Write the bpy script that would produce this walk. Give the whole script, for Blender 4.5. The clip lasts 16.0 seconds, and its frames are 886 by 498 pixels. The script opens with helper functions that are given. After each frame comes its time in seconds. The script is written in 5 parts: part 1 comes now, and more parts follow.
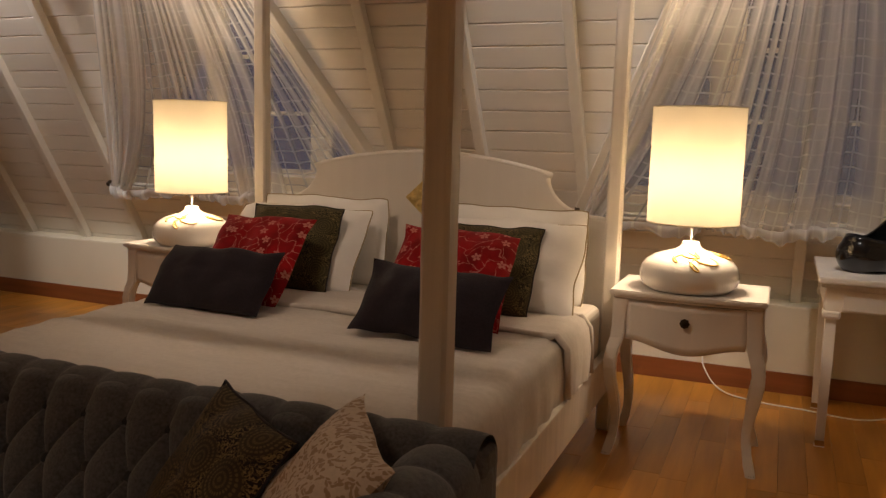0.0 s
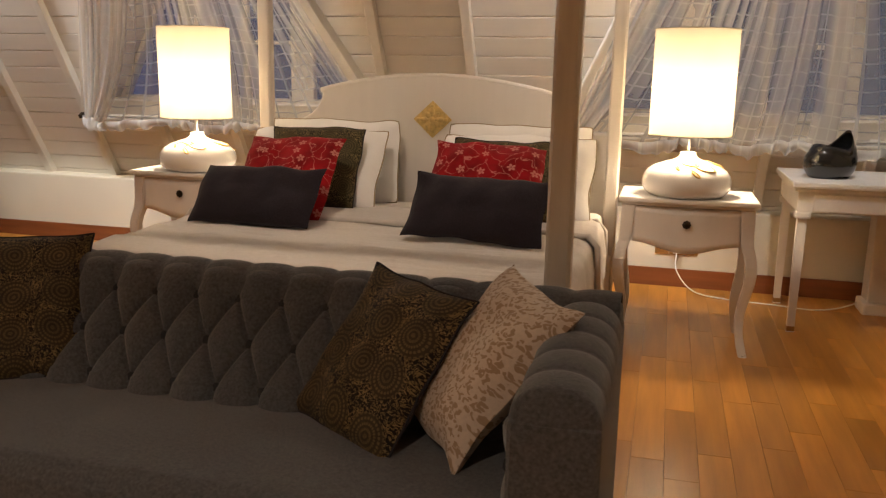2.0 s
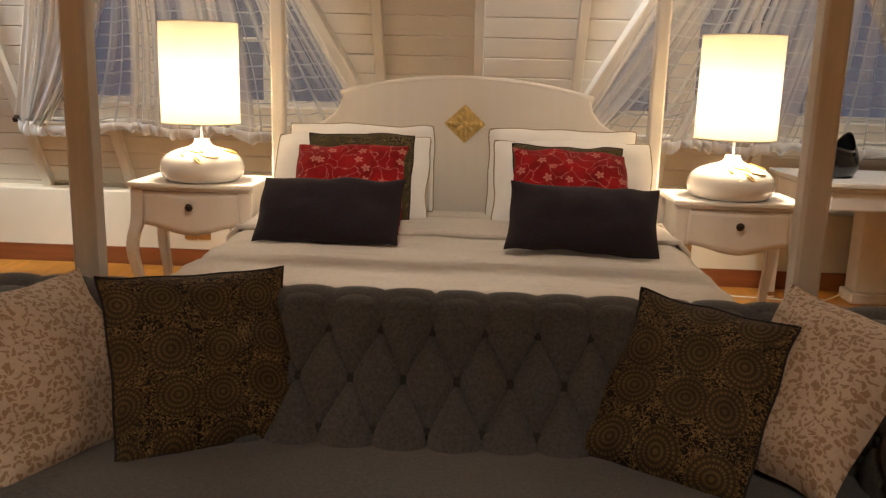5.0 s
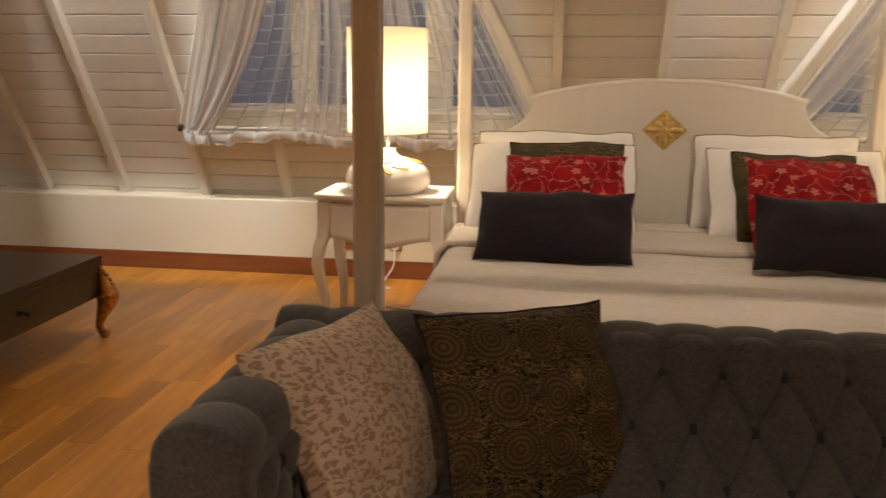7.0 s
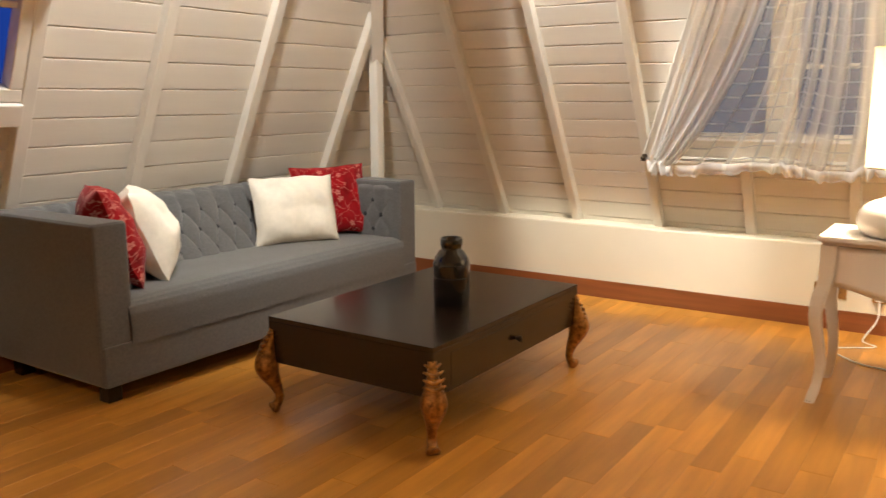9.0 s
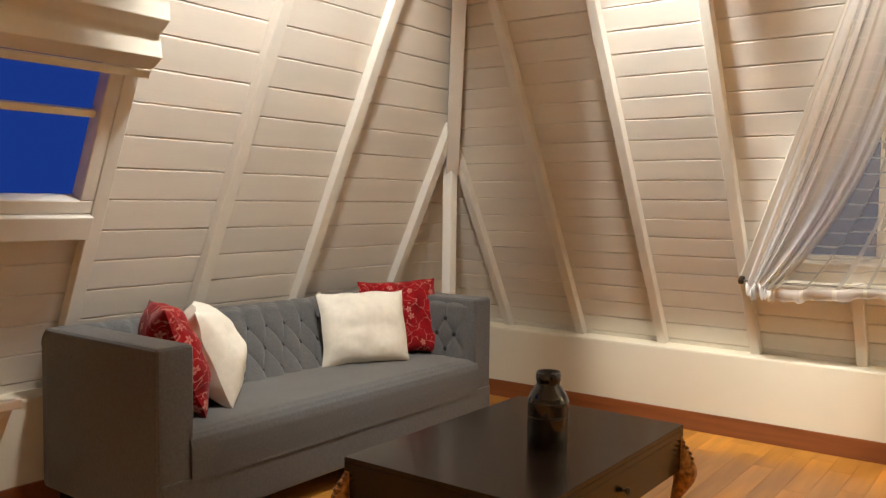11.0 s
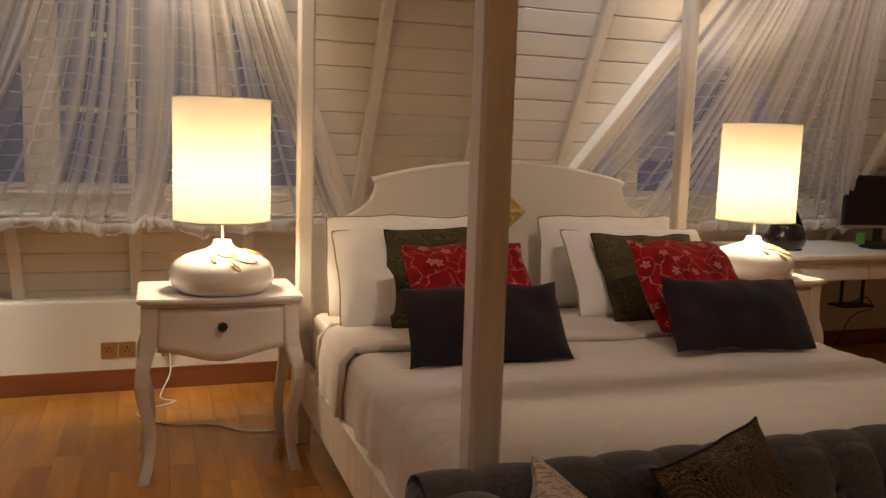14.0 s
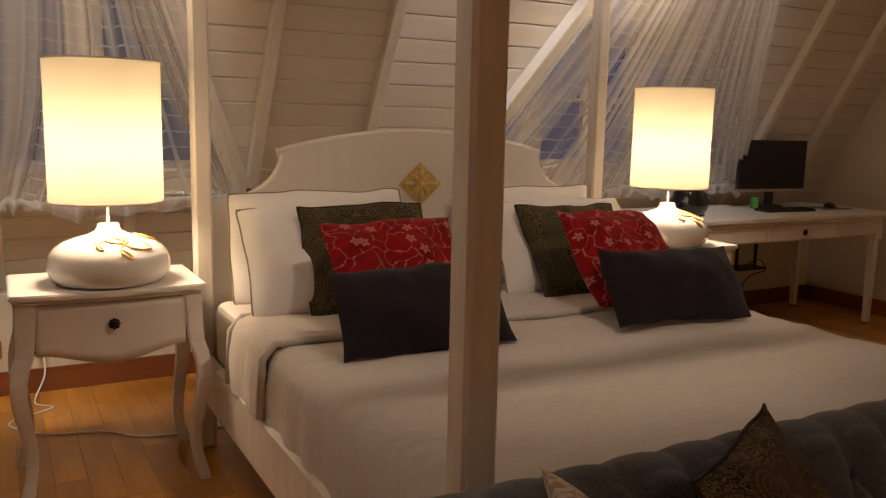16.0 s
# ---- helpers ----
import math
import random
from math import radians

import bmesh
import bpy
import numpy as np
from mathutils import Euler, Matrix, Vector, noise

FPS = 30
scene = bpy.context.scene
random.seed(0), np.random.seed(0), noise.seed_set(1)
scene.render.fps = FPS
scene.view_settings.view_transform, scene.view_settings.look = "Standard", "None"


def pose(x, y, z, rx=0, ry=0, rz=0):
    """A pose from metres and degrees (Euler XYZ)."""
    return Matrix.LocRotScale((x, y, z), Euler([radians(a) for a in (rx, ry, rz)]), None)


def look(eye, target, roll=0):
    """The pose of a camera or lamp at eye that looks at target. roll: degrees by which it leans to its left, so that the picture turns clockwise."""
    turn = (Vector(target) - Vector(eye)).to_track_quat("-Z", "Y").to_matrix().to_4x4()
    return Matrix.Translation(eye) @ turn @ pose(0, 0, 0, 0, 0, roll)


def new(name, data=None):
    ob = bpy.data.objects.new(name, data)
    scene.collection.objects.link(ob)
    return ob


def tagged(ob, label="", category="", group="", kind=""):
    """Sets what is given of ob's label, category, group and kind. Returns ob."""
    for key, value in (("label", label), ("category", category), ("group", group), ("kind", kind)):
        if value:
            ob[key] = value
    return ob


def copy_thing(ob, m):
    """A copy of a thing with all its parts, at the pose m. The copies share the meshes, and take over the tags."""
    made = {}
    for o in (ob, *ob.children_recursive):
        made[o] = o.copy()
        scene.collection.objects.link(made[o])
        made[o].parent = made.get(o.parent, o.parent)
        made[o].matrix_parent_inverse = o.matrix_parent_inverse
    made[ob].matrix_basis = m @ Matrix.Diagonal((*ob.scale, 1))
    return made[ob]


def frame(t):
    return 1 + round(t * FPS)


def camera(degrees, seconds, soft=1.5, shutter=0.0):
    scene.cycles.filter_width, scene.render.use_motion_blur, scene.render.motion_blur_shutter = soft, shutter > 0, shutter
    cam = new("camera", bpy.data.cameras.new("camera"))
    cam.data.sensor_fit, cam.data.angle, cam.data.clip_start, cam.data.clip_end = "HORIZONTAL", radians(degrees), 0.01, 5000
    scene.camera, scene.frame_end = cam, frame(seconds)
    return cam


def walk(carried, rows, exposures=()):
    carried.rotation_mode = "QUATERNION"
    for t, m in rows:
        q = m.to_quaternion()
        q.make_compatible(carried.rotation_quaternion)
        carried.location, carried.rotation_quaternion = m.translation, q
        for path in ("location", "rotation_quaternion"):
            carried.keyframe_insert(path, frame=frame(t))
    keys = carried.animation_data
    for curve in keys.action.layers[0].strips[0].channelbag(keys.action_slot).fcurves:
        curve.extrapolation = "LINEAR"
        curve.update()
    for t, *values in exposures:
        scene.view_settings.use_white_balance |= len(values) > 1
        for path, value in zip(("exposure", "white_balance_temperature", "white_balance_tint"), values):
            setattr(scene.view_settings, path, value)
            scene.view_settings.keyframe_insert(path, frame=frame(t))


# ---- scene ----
cam = camera(56.3, 16.0, soft=1.25, shutter=0.2)
PATH = [
    (0, (1.652, -3.805, 1.366), (0.905, -1.97, 1.088), 1.5),
    (0.5, (1.55, -3.959, 1.332), (0.933, -2.079, 1.037), 1.8),
    (1, (1.519, -4.112, 1.299), (0.927, -2.23, 0.975), 1.7),
    (1.5, (1.425, -4.22, 1.297), (0.856, -2.345, 0.896), 1.8),
    (2, (1.211, -4.276, 1.269), (0.706, -2.385, 0.859), 1.1),
    (2.5, (1.044, -4.267, 1.258), (0.597, -2.362, 0.842), 0.7),
    (3, (0.9, -4.213, 1.269), (0.532, -2.29, 0.859), 1.0),
    (3.5, (0.68, -4.223, 1.27), (0.404, -2.286, 0.854), 1.5),
    (4, (0.504, -4.283, 1.279), (0.289, -2.338, 0.867), 1.6),
    (6.5, (-0.393, -4.135, 1.289), (-0.382, -2.178, 0.873), 1.5),
    (7, (-0.492, -4.089, 1.302), (-0.761, -2.152, 0.883), 0.6),
    (7.5, (-0.66, -4.09, 1.292), (-1.17, -2.201, 0.878), 0.5),
    (8, (-0.818, -4.09, 1.3), (-1.463, -2.24, 0.9), 0.5),
    (8.5, (-0.939, -4.078, 1.322), (-1.772, -2.3, 0.94), -0.1),
    (9, (-1.049, -4.046, 1.303), (-2.139, -2.408, 0.944), -0.2),
    (9.2, (-1.071, -4.018, 1.328), (-2.237, -2.435, 0.963), -0.1),
    (11.3, (-1.541, -3.828, 1.367), (-2.711, -2.208, 1.291), 0.7),
    (11.5, (-1.602, -3.779, 1.363), (-2.664, -2.086, 1.288), 1.6),
    (12, (-1.565, -3.741, 1.377), (-2.16, -1.833, 1.31), 1.8),
    (12.5, (-1.594, -3.665, 1.367), (-1.73, -1.671, 1.297), 1.8),
    (13, (-1.599, -3.646, 1.369), (-1.416, -1.657, 1.267), 2.1),
    (13.3, (-1.58, -3.617, 1.336), (-1.25, -1.648, 1.202), 2.3),
    (13.5, (-1.584, -3.588, 1.343), (-1.14, -1.646, 1.169), 2.4),
    (14, (-1.568, -3.602, 1.337), (-0.911, -1.729, 1.092), 1.8),
    (14.5, (-1.581, -3.573, 1.329), (-0.79, -1.757, 1.053), 1.7),
    (15, (-1.617, -3.515, 1.317), (-0.757, -1.733, 1.024), 1.8),
    (15.2, (-1.618, -3.473, 1.316), (-0.745, -1.697, 1.026), 1.7),
    (15.5, (-1.636, -3.406, 1.315), (-0.739, -1.64, 1.043), 1.4),
    (16, (-1.647, -3.277, 1.315), (-0.707, -1.538, 1.011), 1.2),
]
walk(cam, [(t, look(e, g, r)) for t, e, g, r in PATH],
     [(0, -0.8, 6750, 17), (0.6, -0.8, 6750, 17), (1.1, -0.7, 6600, 16), (1.6, -0.14, 6350, 14), (2.5, 0.04, 6200, 13), (4.0, 0.04, 6200, 12), (6.5, 0.0, 6400, 11), (7.2, 0.02, 6450, 11),
      (8.0, 0.44, 6450, 9), (8.5, 0.72, 6500, 8), (9.0, 0.76, 6500, 8), (11.4, 0.36, 6400, 9), (12.5, 0.13, 6250, 9), (13.3, -0.2, 6350, 11), (14, -0.56, 6550, 16), (16, -0.72, 6600, 18)])

# ---- world and lights ----
world = bpy.data.worlds.new("dusk")
scene.world = world
world.use_nodes = True
bgn = world.node_tree.nodes["Background"]
bgn.inputs[1].default_value = 0.6
# dusk sky: deep blue, paler and greyer towards the side where the sun has set
wt = world.node_tree
sky_co, sky_xyz = wt.nodes.new("ShaderNodeTexCoord"), wt.nodes.new("ShaderNodeSeparateXYZ")
sky_ramp = wt.nodes.new("ShaderNodeValToRGB")
wt.links.new(sky_co.outputs["Generated"], sky_xyz.inputs[0])
wt.links.new(sky_xyz.outputs["Y"], sky_ramp.inputs[0])
sky_ramp.color_ramp.elements[0].position, sky_ramp.color_ramp.elements[0].color = 0.5, (0.013, 0.045, 0.27, 1)
sky_ramp.color_ramp.elements[1].position, sky_ramp.color_ramp.elements[1].color = 0.95, (0.115, 0.122, 0.15, 1)
wt.links.new(sky_ramp.outputs[0], bgn.inputs[0])

WARM = (1.0, 0.77, 0.51)
SOFTW = (1.0, 0.80, 0.58)
COOL = (1.0, 0.97, 0.92)


def point(name, loc, watts, col, size):
    d = bpy.data.lights.new(name, "POINT")
    d.energy, d.color, d.shadow_soft_size = watts, col, size
    ob = new(name, d)
    ob.location = loc
    return ob


def spot(name, loc, target, watts, col, angle, size=0.10):
    d = bpy.data.lights.new(name, "SPOT")
    d.energy, d.color, d.spot_size, d.spot_blend, d.shadow_soft_size = watts, col, radians(angle), 0.6, size
    ob = new(name, d)
    ob.matrix_world = look(loc, target)
    return ob


LAMP_X, LAMP_Y = 1.31, -0.165
for sx in (-1, 1):
    point("bulb_light", (sx * LAMP_X, LAMP_Y, 1.19), 42, WARM, 0.085)
CEIL = 3.3
# recessed ceiling spots washing boards and curtains, inferred from bright patches; fourth one assumed
SPOTS = [(-3.06, -0.70, -3.04, -0.10, 2.5, 400, COOL, 38), (0.5, -0.70, 0.55, -0.06, 2.45, 300, COOL, 40), (-3.34, -1.62, -4.16, -1.25, 2.4, 245, COOL, 78), (-3.34, -3.9, -4.0, -3.9, 2.3, 30, COOL, 70),
         (-1.68, -1.0, -1.68, 0.3, 2.1, 250, COOL, 58), (1.75, -1.0, 1.75, 0.3, 2.1, 170, COOL, 58)]
for lx, ly, tx, ty, tz, w, c, ang in SPOTS:
    spot("downlight", (lx, ly, CEIL - 0.03), (tx, ty, tz), w, c, ang)
# fill spots with no seen source, added to brighten floor, sofas and bed
FILL_SPOTS = [(-1.95, -1.05, 24), (-2.4, -5.4, 125), (0.6, -5.4, 118), (2.3, -0.95, 24), (0.0, -2.6, 120)]
for lx, ly, w in FILL_SPOTS:
    spot("downlight", (lx, ly, CEIL - 0.03), (lx, ly + (2.1 if w == 120 else 0.0), 0.7 if w == 120 else 0.5), w, SOFTW, 58 if w == 120 else 120, 0.05)


# ---- materials ----
def mat(name, col, rough=0.5, metal=0.0, var=0.12, scale=6.0, bump=0.0, bscale=60.0, coat=0.0, stretch=(1, 1, 1), sheen=0.0, space="Object", spec=0.5):
    m = bpy.data.materials.new(name)
    m.use_nodes = True
    nt = m.node_tree
    b = nt.nodes["Principled BSDF"]
    b.inputs["Roughness"].default_value, b.inputs["Metallic"].default_value = rough, metal
    b.inputs["Coat Weight"].default_value, b.inputs["Sheen Weight"].default_value = coat, sheen
    b.inputs["Specular IOR Level"].default_value = spec
    b.inputs["Coat Roughness"].default_value = 0.12
    tc = nt.nodes.new("ShaderNodeTexCoord")
    mp = nt.nodes.new("ShaderNodeMapping")
    mp.inputs["Scale"].default_value = stretch
    nt.links.new(tc.outputs[space], mp.inputs[0])
    n1 = nt.nodes.new("ShaderNodeTexNoise")
    n1.inputs["Scale"].default_value, n1.inputs["Detail"].default_value = scale, 6
    nt.links.new(mp.outputs[0], n1.inputs["Vector"])
    ramp = nt.nodes.new("ShaderNodeMapRange")
    ramp.inputs["From Min"].default_value, ramp.inputs["From Max"].default_value = 0.25, 0.75
    ramp.inputs["To Min"].default_value, ramp.inputs["To Max"].default_value = 1 - var, 1 + var
    nt.links.new(n1.outputs[0], ramp.inputs[0])
    mul = nt.nodes.new("ShaderNodeVectorMath")
    mul.operation = "MULTIPLY"
    mul.inputs[0].default_value = col
    nt.links.new(ramp.outputs[0], mul.inputs[1])
    nt.links.new(mul.outputs[0], b.inputs["Base Color"])
    if bump:
        n2 = nt.nodes.new("ShaderNodeTexNoise")
        n2.inputs["Scale"].default_value, n2.inputs["Detail"].default_value = bscale, 3
        nt.links.new(mp.outputs[0], n2.inputs["Vector"])
        bp = nt.nodes.new("ShaderNodeBump")
        bp.inputs["Strength"].default_value, bp.inputs["Distance"].default_value = bump, 0.004
        nt.links.new(n2.outputs[0], bp.inputs["Height"])
        nt.links.new(bp.outputs[0], b.inputs["Normal"])
    m["mul"] = mul.name
    return m


def nodes_of(m):
    return m.node_tree, m.node_tree.nodes["Principled BSDF"], m.node_tree.nodes[m["mul"]]


def add(nt, kind, **kw):
    n = nt.nodes.new(kind)
    for k, v in kw.items():
        if k == "operation":
            n.operation = v
        elif k == "feature":
            n.feature = v
        else:
            n.inputs[k].default_value = v
    return n


def math_node(nt, op, a, b=None, c=None):
    n = nt.nodes.new("ShaderNodeMath")
    n.operation = op
    for i, v in enumerate((a, b, c)):
        if v is None:
            continue
        if isinstance(v, (int, float)):
            n.inputs[i].default_value = v
        else:
            nt.links.new(v, n.inputs[i])
    return n.outputs[0]


def mix_col(nt, fac, a, b):
    n = nt.nodes.new("ShaderNodeMix")
    n.data_type = "RGBA"
    nt.links.new(fac, n.inputs[0])
    for i, v in ((6, a), (7, b)):
        if isinstance(v, tuple):
            n.inputs[i].default_value = (*v, 1)
        else:
            nt.links.new(v, n.inputs[i])
    return n.outputs[2]


def random_tint(m, amount):
    """Each piece a little lighter or darker than its neighbours."""
    nt, b, mul = nodes_of(m)
    info = nt.nodes.new("ShaderNodeObjectInfo")
    r = add(nt, "ShaderNodeMapRange")
    r.inputs["To Min"].default_value, r.inputs["To Max"].default_value = 1 - amount, 1 + amount
    nt.links.new(info.outputs["Random"], r.inputs[0])
    mm = nt.nodes.new("ShaderNodeVectorMath")
    mm.operation = "MULTIPLY"
    nt.links.new(mul.outputs[0], mm.inputs[0])
    nt.links.new(r.outputs[0], mm.inputs[1])
    nt.links.new(mm.outputs[0], b.inputs["Base Color"])


M_BOARD = mat("painted_board", (0.74, 0.69, 0.61), 0.45, var=0.05, scale=3, bump=0.12, bscale=40, stretch=(0.3, 3, 3))
random_tint(M_BOARD, 0.04)
M_RAFTER = mat("painted_beam", (0.78, 0.74, 0.66), 0.42, var=0.05, scale=4, bump=0.12, bscale=30)
M_WALL = mat("cream_wall", (0.72, 0.65, 0.51), 0.7, var=0.04, scale=2, bump=0.1, bscale=90)
M_CEIL = mat("ceiling_paint", (0.78, 0.74, 0.68), 0.7, var=0.04, scale=2, bump=0.1, bscale=80)
M_WHITE = mat("white_furniture_paint", (0.84, 0.80, 0.76), 0.35, var=0.05, scale=9, bump=0.12, bscale=45, stretch=(1, 1, 0.25))
M_BED = mat("washed_bed_wood", (0.78, 0.73, 0.66), 0.42, var=0.12, scale=5, bump=0.2, bscale=50, stretch=(5, 5, 0.35))
M_HEADB = mat("headboard_paint", (0.80, 0.75, 0.69), 0.4, var=0.02, scale=4, bump=0.02, bscale=50, stretch=(6, 1, 0.4))
M_SKIRT = mat("brown_skirting", (0.23, 0.075, 0.026), 0.3, var=0.25, scale=6, bump=0.1, stretch=(0.3, 4, 4))
M_FLOOR = mat("floor_wood", (0.52, 0.235, 0.04), 0.28, var=0.22, scale=3, bump=0.05, bscale=30, stretch=(6, 0.5, 1), coat=0.1, spec=0.4)
random_tint(M_FLOOR, 0.2)
M_SOFA = mat("grey_linen", (0.082, 0.085, 0.091), 0.9, var=0.4, scale=130, bump=0.35, bscale=420, sheen=0.3, spec=0.2)
M_SOFA2 = mat("light_grey_linen", (0.125, 0.124, 0.122), 0.9, var=0.16, scale=90, bump=0.14, bscale=420, sheen=0.3, spec=0.2)
# sofa buttons darker than the linen: the dimples' shade is put into their colour
M_BUTTON_SHADED = mat("grey_button", (0.028, 0.029, 0.032), 0.9, var=0.1)
M_LINEN = mat("white_linen", (0.88, 0.87, 0.86), 0.85, var=0.05, scale=5, bump=0.35, bscale=14, sheen=0.2, spec=0.2)
M_STRIPE = mat("striped_sheet", (0.80, 0.77, 0.72), 0.8, var=0.03, scale=5, bump=0.2, bscale=20, spec=0.2)
M_BLANKET = mat("taupe_blanket", (0.60, 0.555, 0.51), 0.9, var=0.07, scale=60, bump=0.3, bscale=300, sheen=0.3, spec=0.2)
M_NAVY = mat("dark_aubergine_linen", (0.020, 0.015, 0.020), 0.95, var=0.25, scale=150, bump=0.3, bscale=420, sheen=0.15, spec=0.15)
M_IVORY = mat("ivory_silk", (0.82, 0.77, 0.66), 0.55, var=0.06, scale=30, bump=0.15, bscale=120, spec=0.3)
M_PIPE = mat("brown_piping", (0.33, 0.26, 0.16), 0.8, var=0.1)
M_PIPEDK = mat("dark_piping", (0.018, 0.014, 0.016), 0.85, var=0.1)
M_GOLD = mat("gold_leaf", (0.72, 0.47, 0.13), 0.38, metal=0.75, var=0.25, scale=40, bump=0.3, bscale=90)
M_GILT = mat("dull_gilt", (0.70, 0.50, 0.18), 0.45, metal=0.2, var=0.25, scale=40, bump=0.3, bscale=90)
M_BRONZE = mat("carved_bronze_gilt", (0.36, 0.17, 0.045), 0.36, metal=0.7, var=0.75, scale=45, bump=0.8, bscale=70)
M_ESPRESSO = mat("espresso_wood", (0.014, 0.0085, 0.0065), 0.24, var=0.3, scale=6, bump=0.08, bscale=40, stretch=(1, 6, 6), coat=0.15)
M_CERAMIC = mat("white_ceramic", (0.88, 0.85, 0.80), 0.12, var=0.03, coat=0.6)
M_BLACK = mat("black_glaze", (0.010, 0.011, 0.011), 0.1, var=0.3, coat=0.6)
M_KNOB = mat("dark_bronze", (0.05, 0.035, 0.02), 0.4, metal=0.7, var=0.3)
M_METAL = mat("steel", (0.55, 0.54, 0.52), 0.3, metal=0.9, var=0.05)
M_PLUG = mat("white_plastic", (0.8, 0.79, 0.75), 0.35, var=0.02)
M_BRASS = mat("brass_plate", (0.42, 0.24, 0.08), 0.4, metal=0.6, var=0.15)
M_DARK = mat("dark_plastic", (0.016, 0.016, 0.017), 0.4, var=0.1)
M_SCREEN = mat("dark_screen", (0.008, 0.008, 0.009), 0.3, var=0.05)
M_GREEN = mat("green_plastic", (0.10, 0.42, 0.08), 0.4, var=0.05)
M_GAP = mat("dark_gap", (0.10, 0.085, 0.07), 0.8, var=0.1)
M_SUB = mat("dark_subfloor", (0.16, 0.065, 0.02), 0.8, var=0.1)
M_BLIND = mat("cream_blind", (0.72, 0.68, 0.58), 0.8, var=0.05, bump=0.2, bscale=200)

# stripes along the sheet
nt, b, mul = nodes_of(M_STRIPE)
tc = nt.nodes.new("ShaderNodeTexCoord")
sep = nt.nodes.new("ShaderNodeSeparateXYZ")
nt.links.new(tc.outputs["Object"], sep.inputs[0])
st = math_node(nt, "GREATER_THAN", math_node(nt, "SINE", math_node(nt, "MULTIPLY", sep.outputs[2], 420)), 0.0)
nt.links.new(mix_col(nt, st, (0.80, 0.77, 0.72), (0.70, 0.66, 0.60)), b.inputs["Base Color"])


def uv_scaled(nt, s):
    tc = nt.nodes.new("ShaderNodeTexCoord")
    mp = nt.nodes.new("ShaderNodeMapping")
    mp.inputs["Scale"].default_value = (s, s, s)
    nt.links.new(tc.outputs["UV"], mp.inputs[0])
    return mp.outputs[0]


def band(nt, val, lo, hi):
    n = nt.nodes.new("ShaderNodeMapRange")
    n.interpolation_type = "SMOOTHSTEP"
    n.inputs["From Min"].default_value, n.inputs["From Max"].default_value = lo, hi
    nt.links.new(val, n.inputs[0])
    return n.outputs[0]


def cell(nt, vec, randomness=0.0):
    """Distance and angle from the middle of a loose cell."""
    v = add(nt, "ShaderNodeTexVoronoi", Scale=1.0, Randomness=randomness)
    v.voronoi_dimensions = "2D"
    nt.links.new(vec, v.inputs["Vector"])
    d = nt.nodes.new("ShaderNodeVectorMath")
    d.operation = "SUBTRACT"
    nt.links.new(vec, d.inputs[0])
    nt.links.new(v.outputs["Position"], d.inputs[1])
    s = nt.nodes.new("ShaderNodeSeparateXYZ")
    nt.links.new(d.outputs[0], s.inputs[0])
    return v.outputs["Distance"], math_node(nt, "ARCTAN2", s.outputs[1], s.outputs[0])


def medallion(name, ground, thread, scale):
    """Brocade: dotted round medallions on a dark ground with small scrolls between."""
    m = mat(name, ground, 0.7, var=0.15, scale=200, bump=0.2, bscale=500, sheen=0.03, spec=0.2)
    nt, b, mul = nodes_of(m)
    vec = uv_scaled(nt, scale)
    dist, ang = cell(nt, vec, 0.25)
    rings = math_node(nt, "SINE", math_node(nt, "MULTIPLY", dist, 62.0))
    teeth = math_node(nt, "SINE", math_node(nt, "MULTIPLY", ang, 26.0))
    a = math_node(nt, "MULTIPLY", math_node(nt, "ADD", rings, 0.35), math_node(nt, "ADD", math_node(nt, "MULTIPLY", teeth, 0.6), 0.6))
    inside = math_node(nt, "SUBTRACT", 1.0, band(nt, dist, 0.42, 0.45))
    med = math_node(nt, "MULTIPLY", band(nt, a, 0.1, 0.5), inside)
    n = add(nt, "ShaderNodeTexNoise", Scale=9.0, Detail=2.0, Distortion=1.6)
    nt.links.new(vec, n.inputs["Vector"])
    scroll = math_node(nt, "SUBTRACT", 1.0, band(nt, math_node(nt, "ABSOLUTE", math_node(nt, "SUBTRACT", n.outputs[0], 0.5)), 0.025, 0.055))
    scroll = math_node(nt, "MULTIPLY", scroll, math_node(nt, "SUBTRACT", 1.0, inside))
    wear = add(nt, "ShaderNodeTexNoise", Scale=2.0, Detail=3.0)
    nt.links.new(vec, wear.inputs["Vector"])
    med = math_node(nt, "ADD", math_node(nt, "MULTIPLY", med, 0.38), math_node(nt, "MULTIPLY", inside, 0.17))
    fac = math_node(nt, "MULTIPLY", math_node(nt, "MAXIMUM", med, scroll), math_node(nt, "ADD", wear.outputs[0], 0.1))
    nt.links.new(mix_col(nt, fac, mul.outputs[0], thread), b.inputs["Base Color"])
    return m


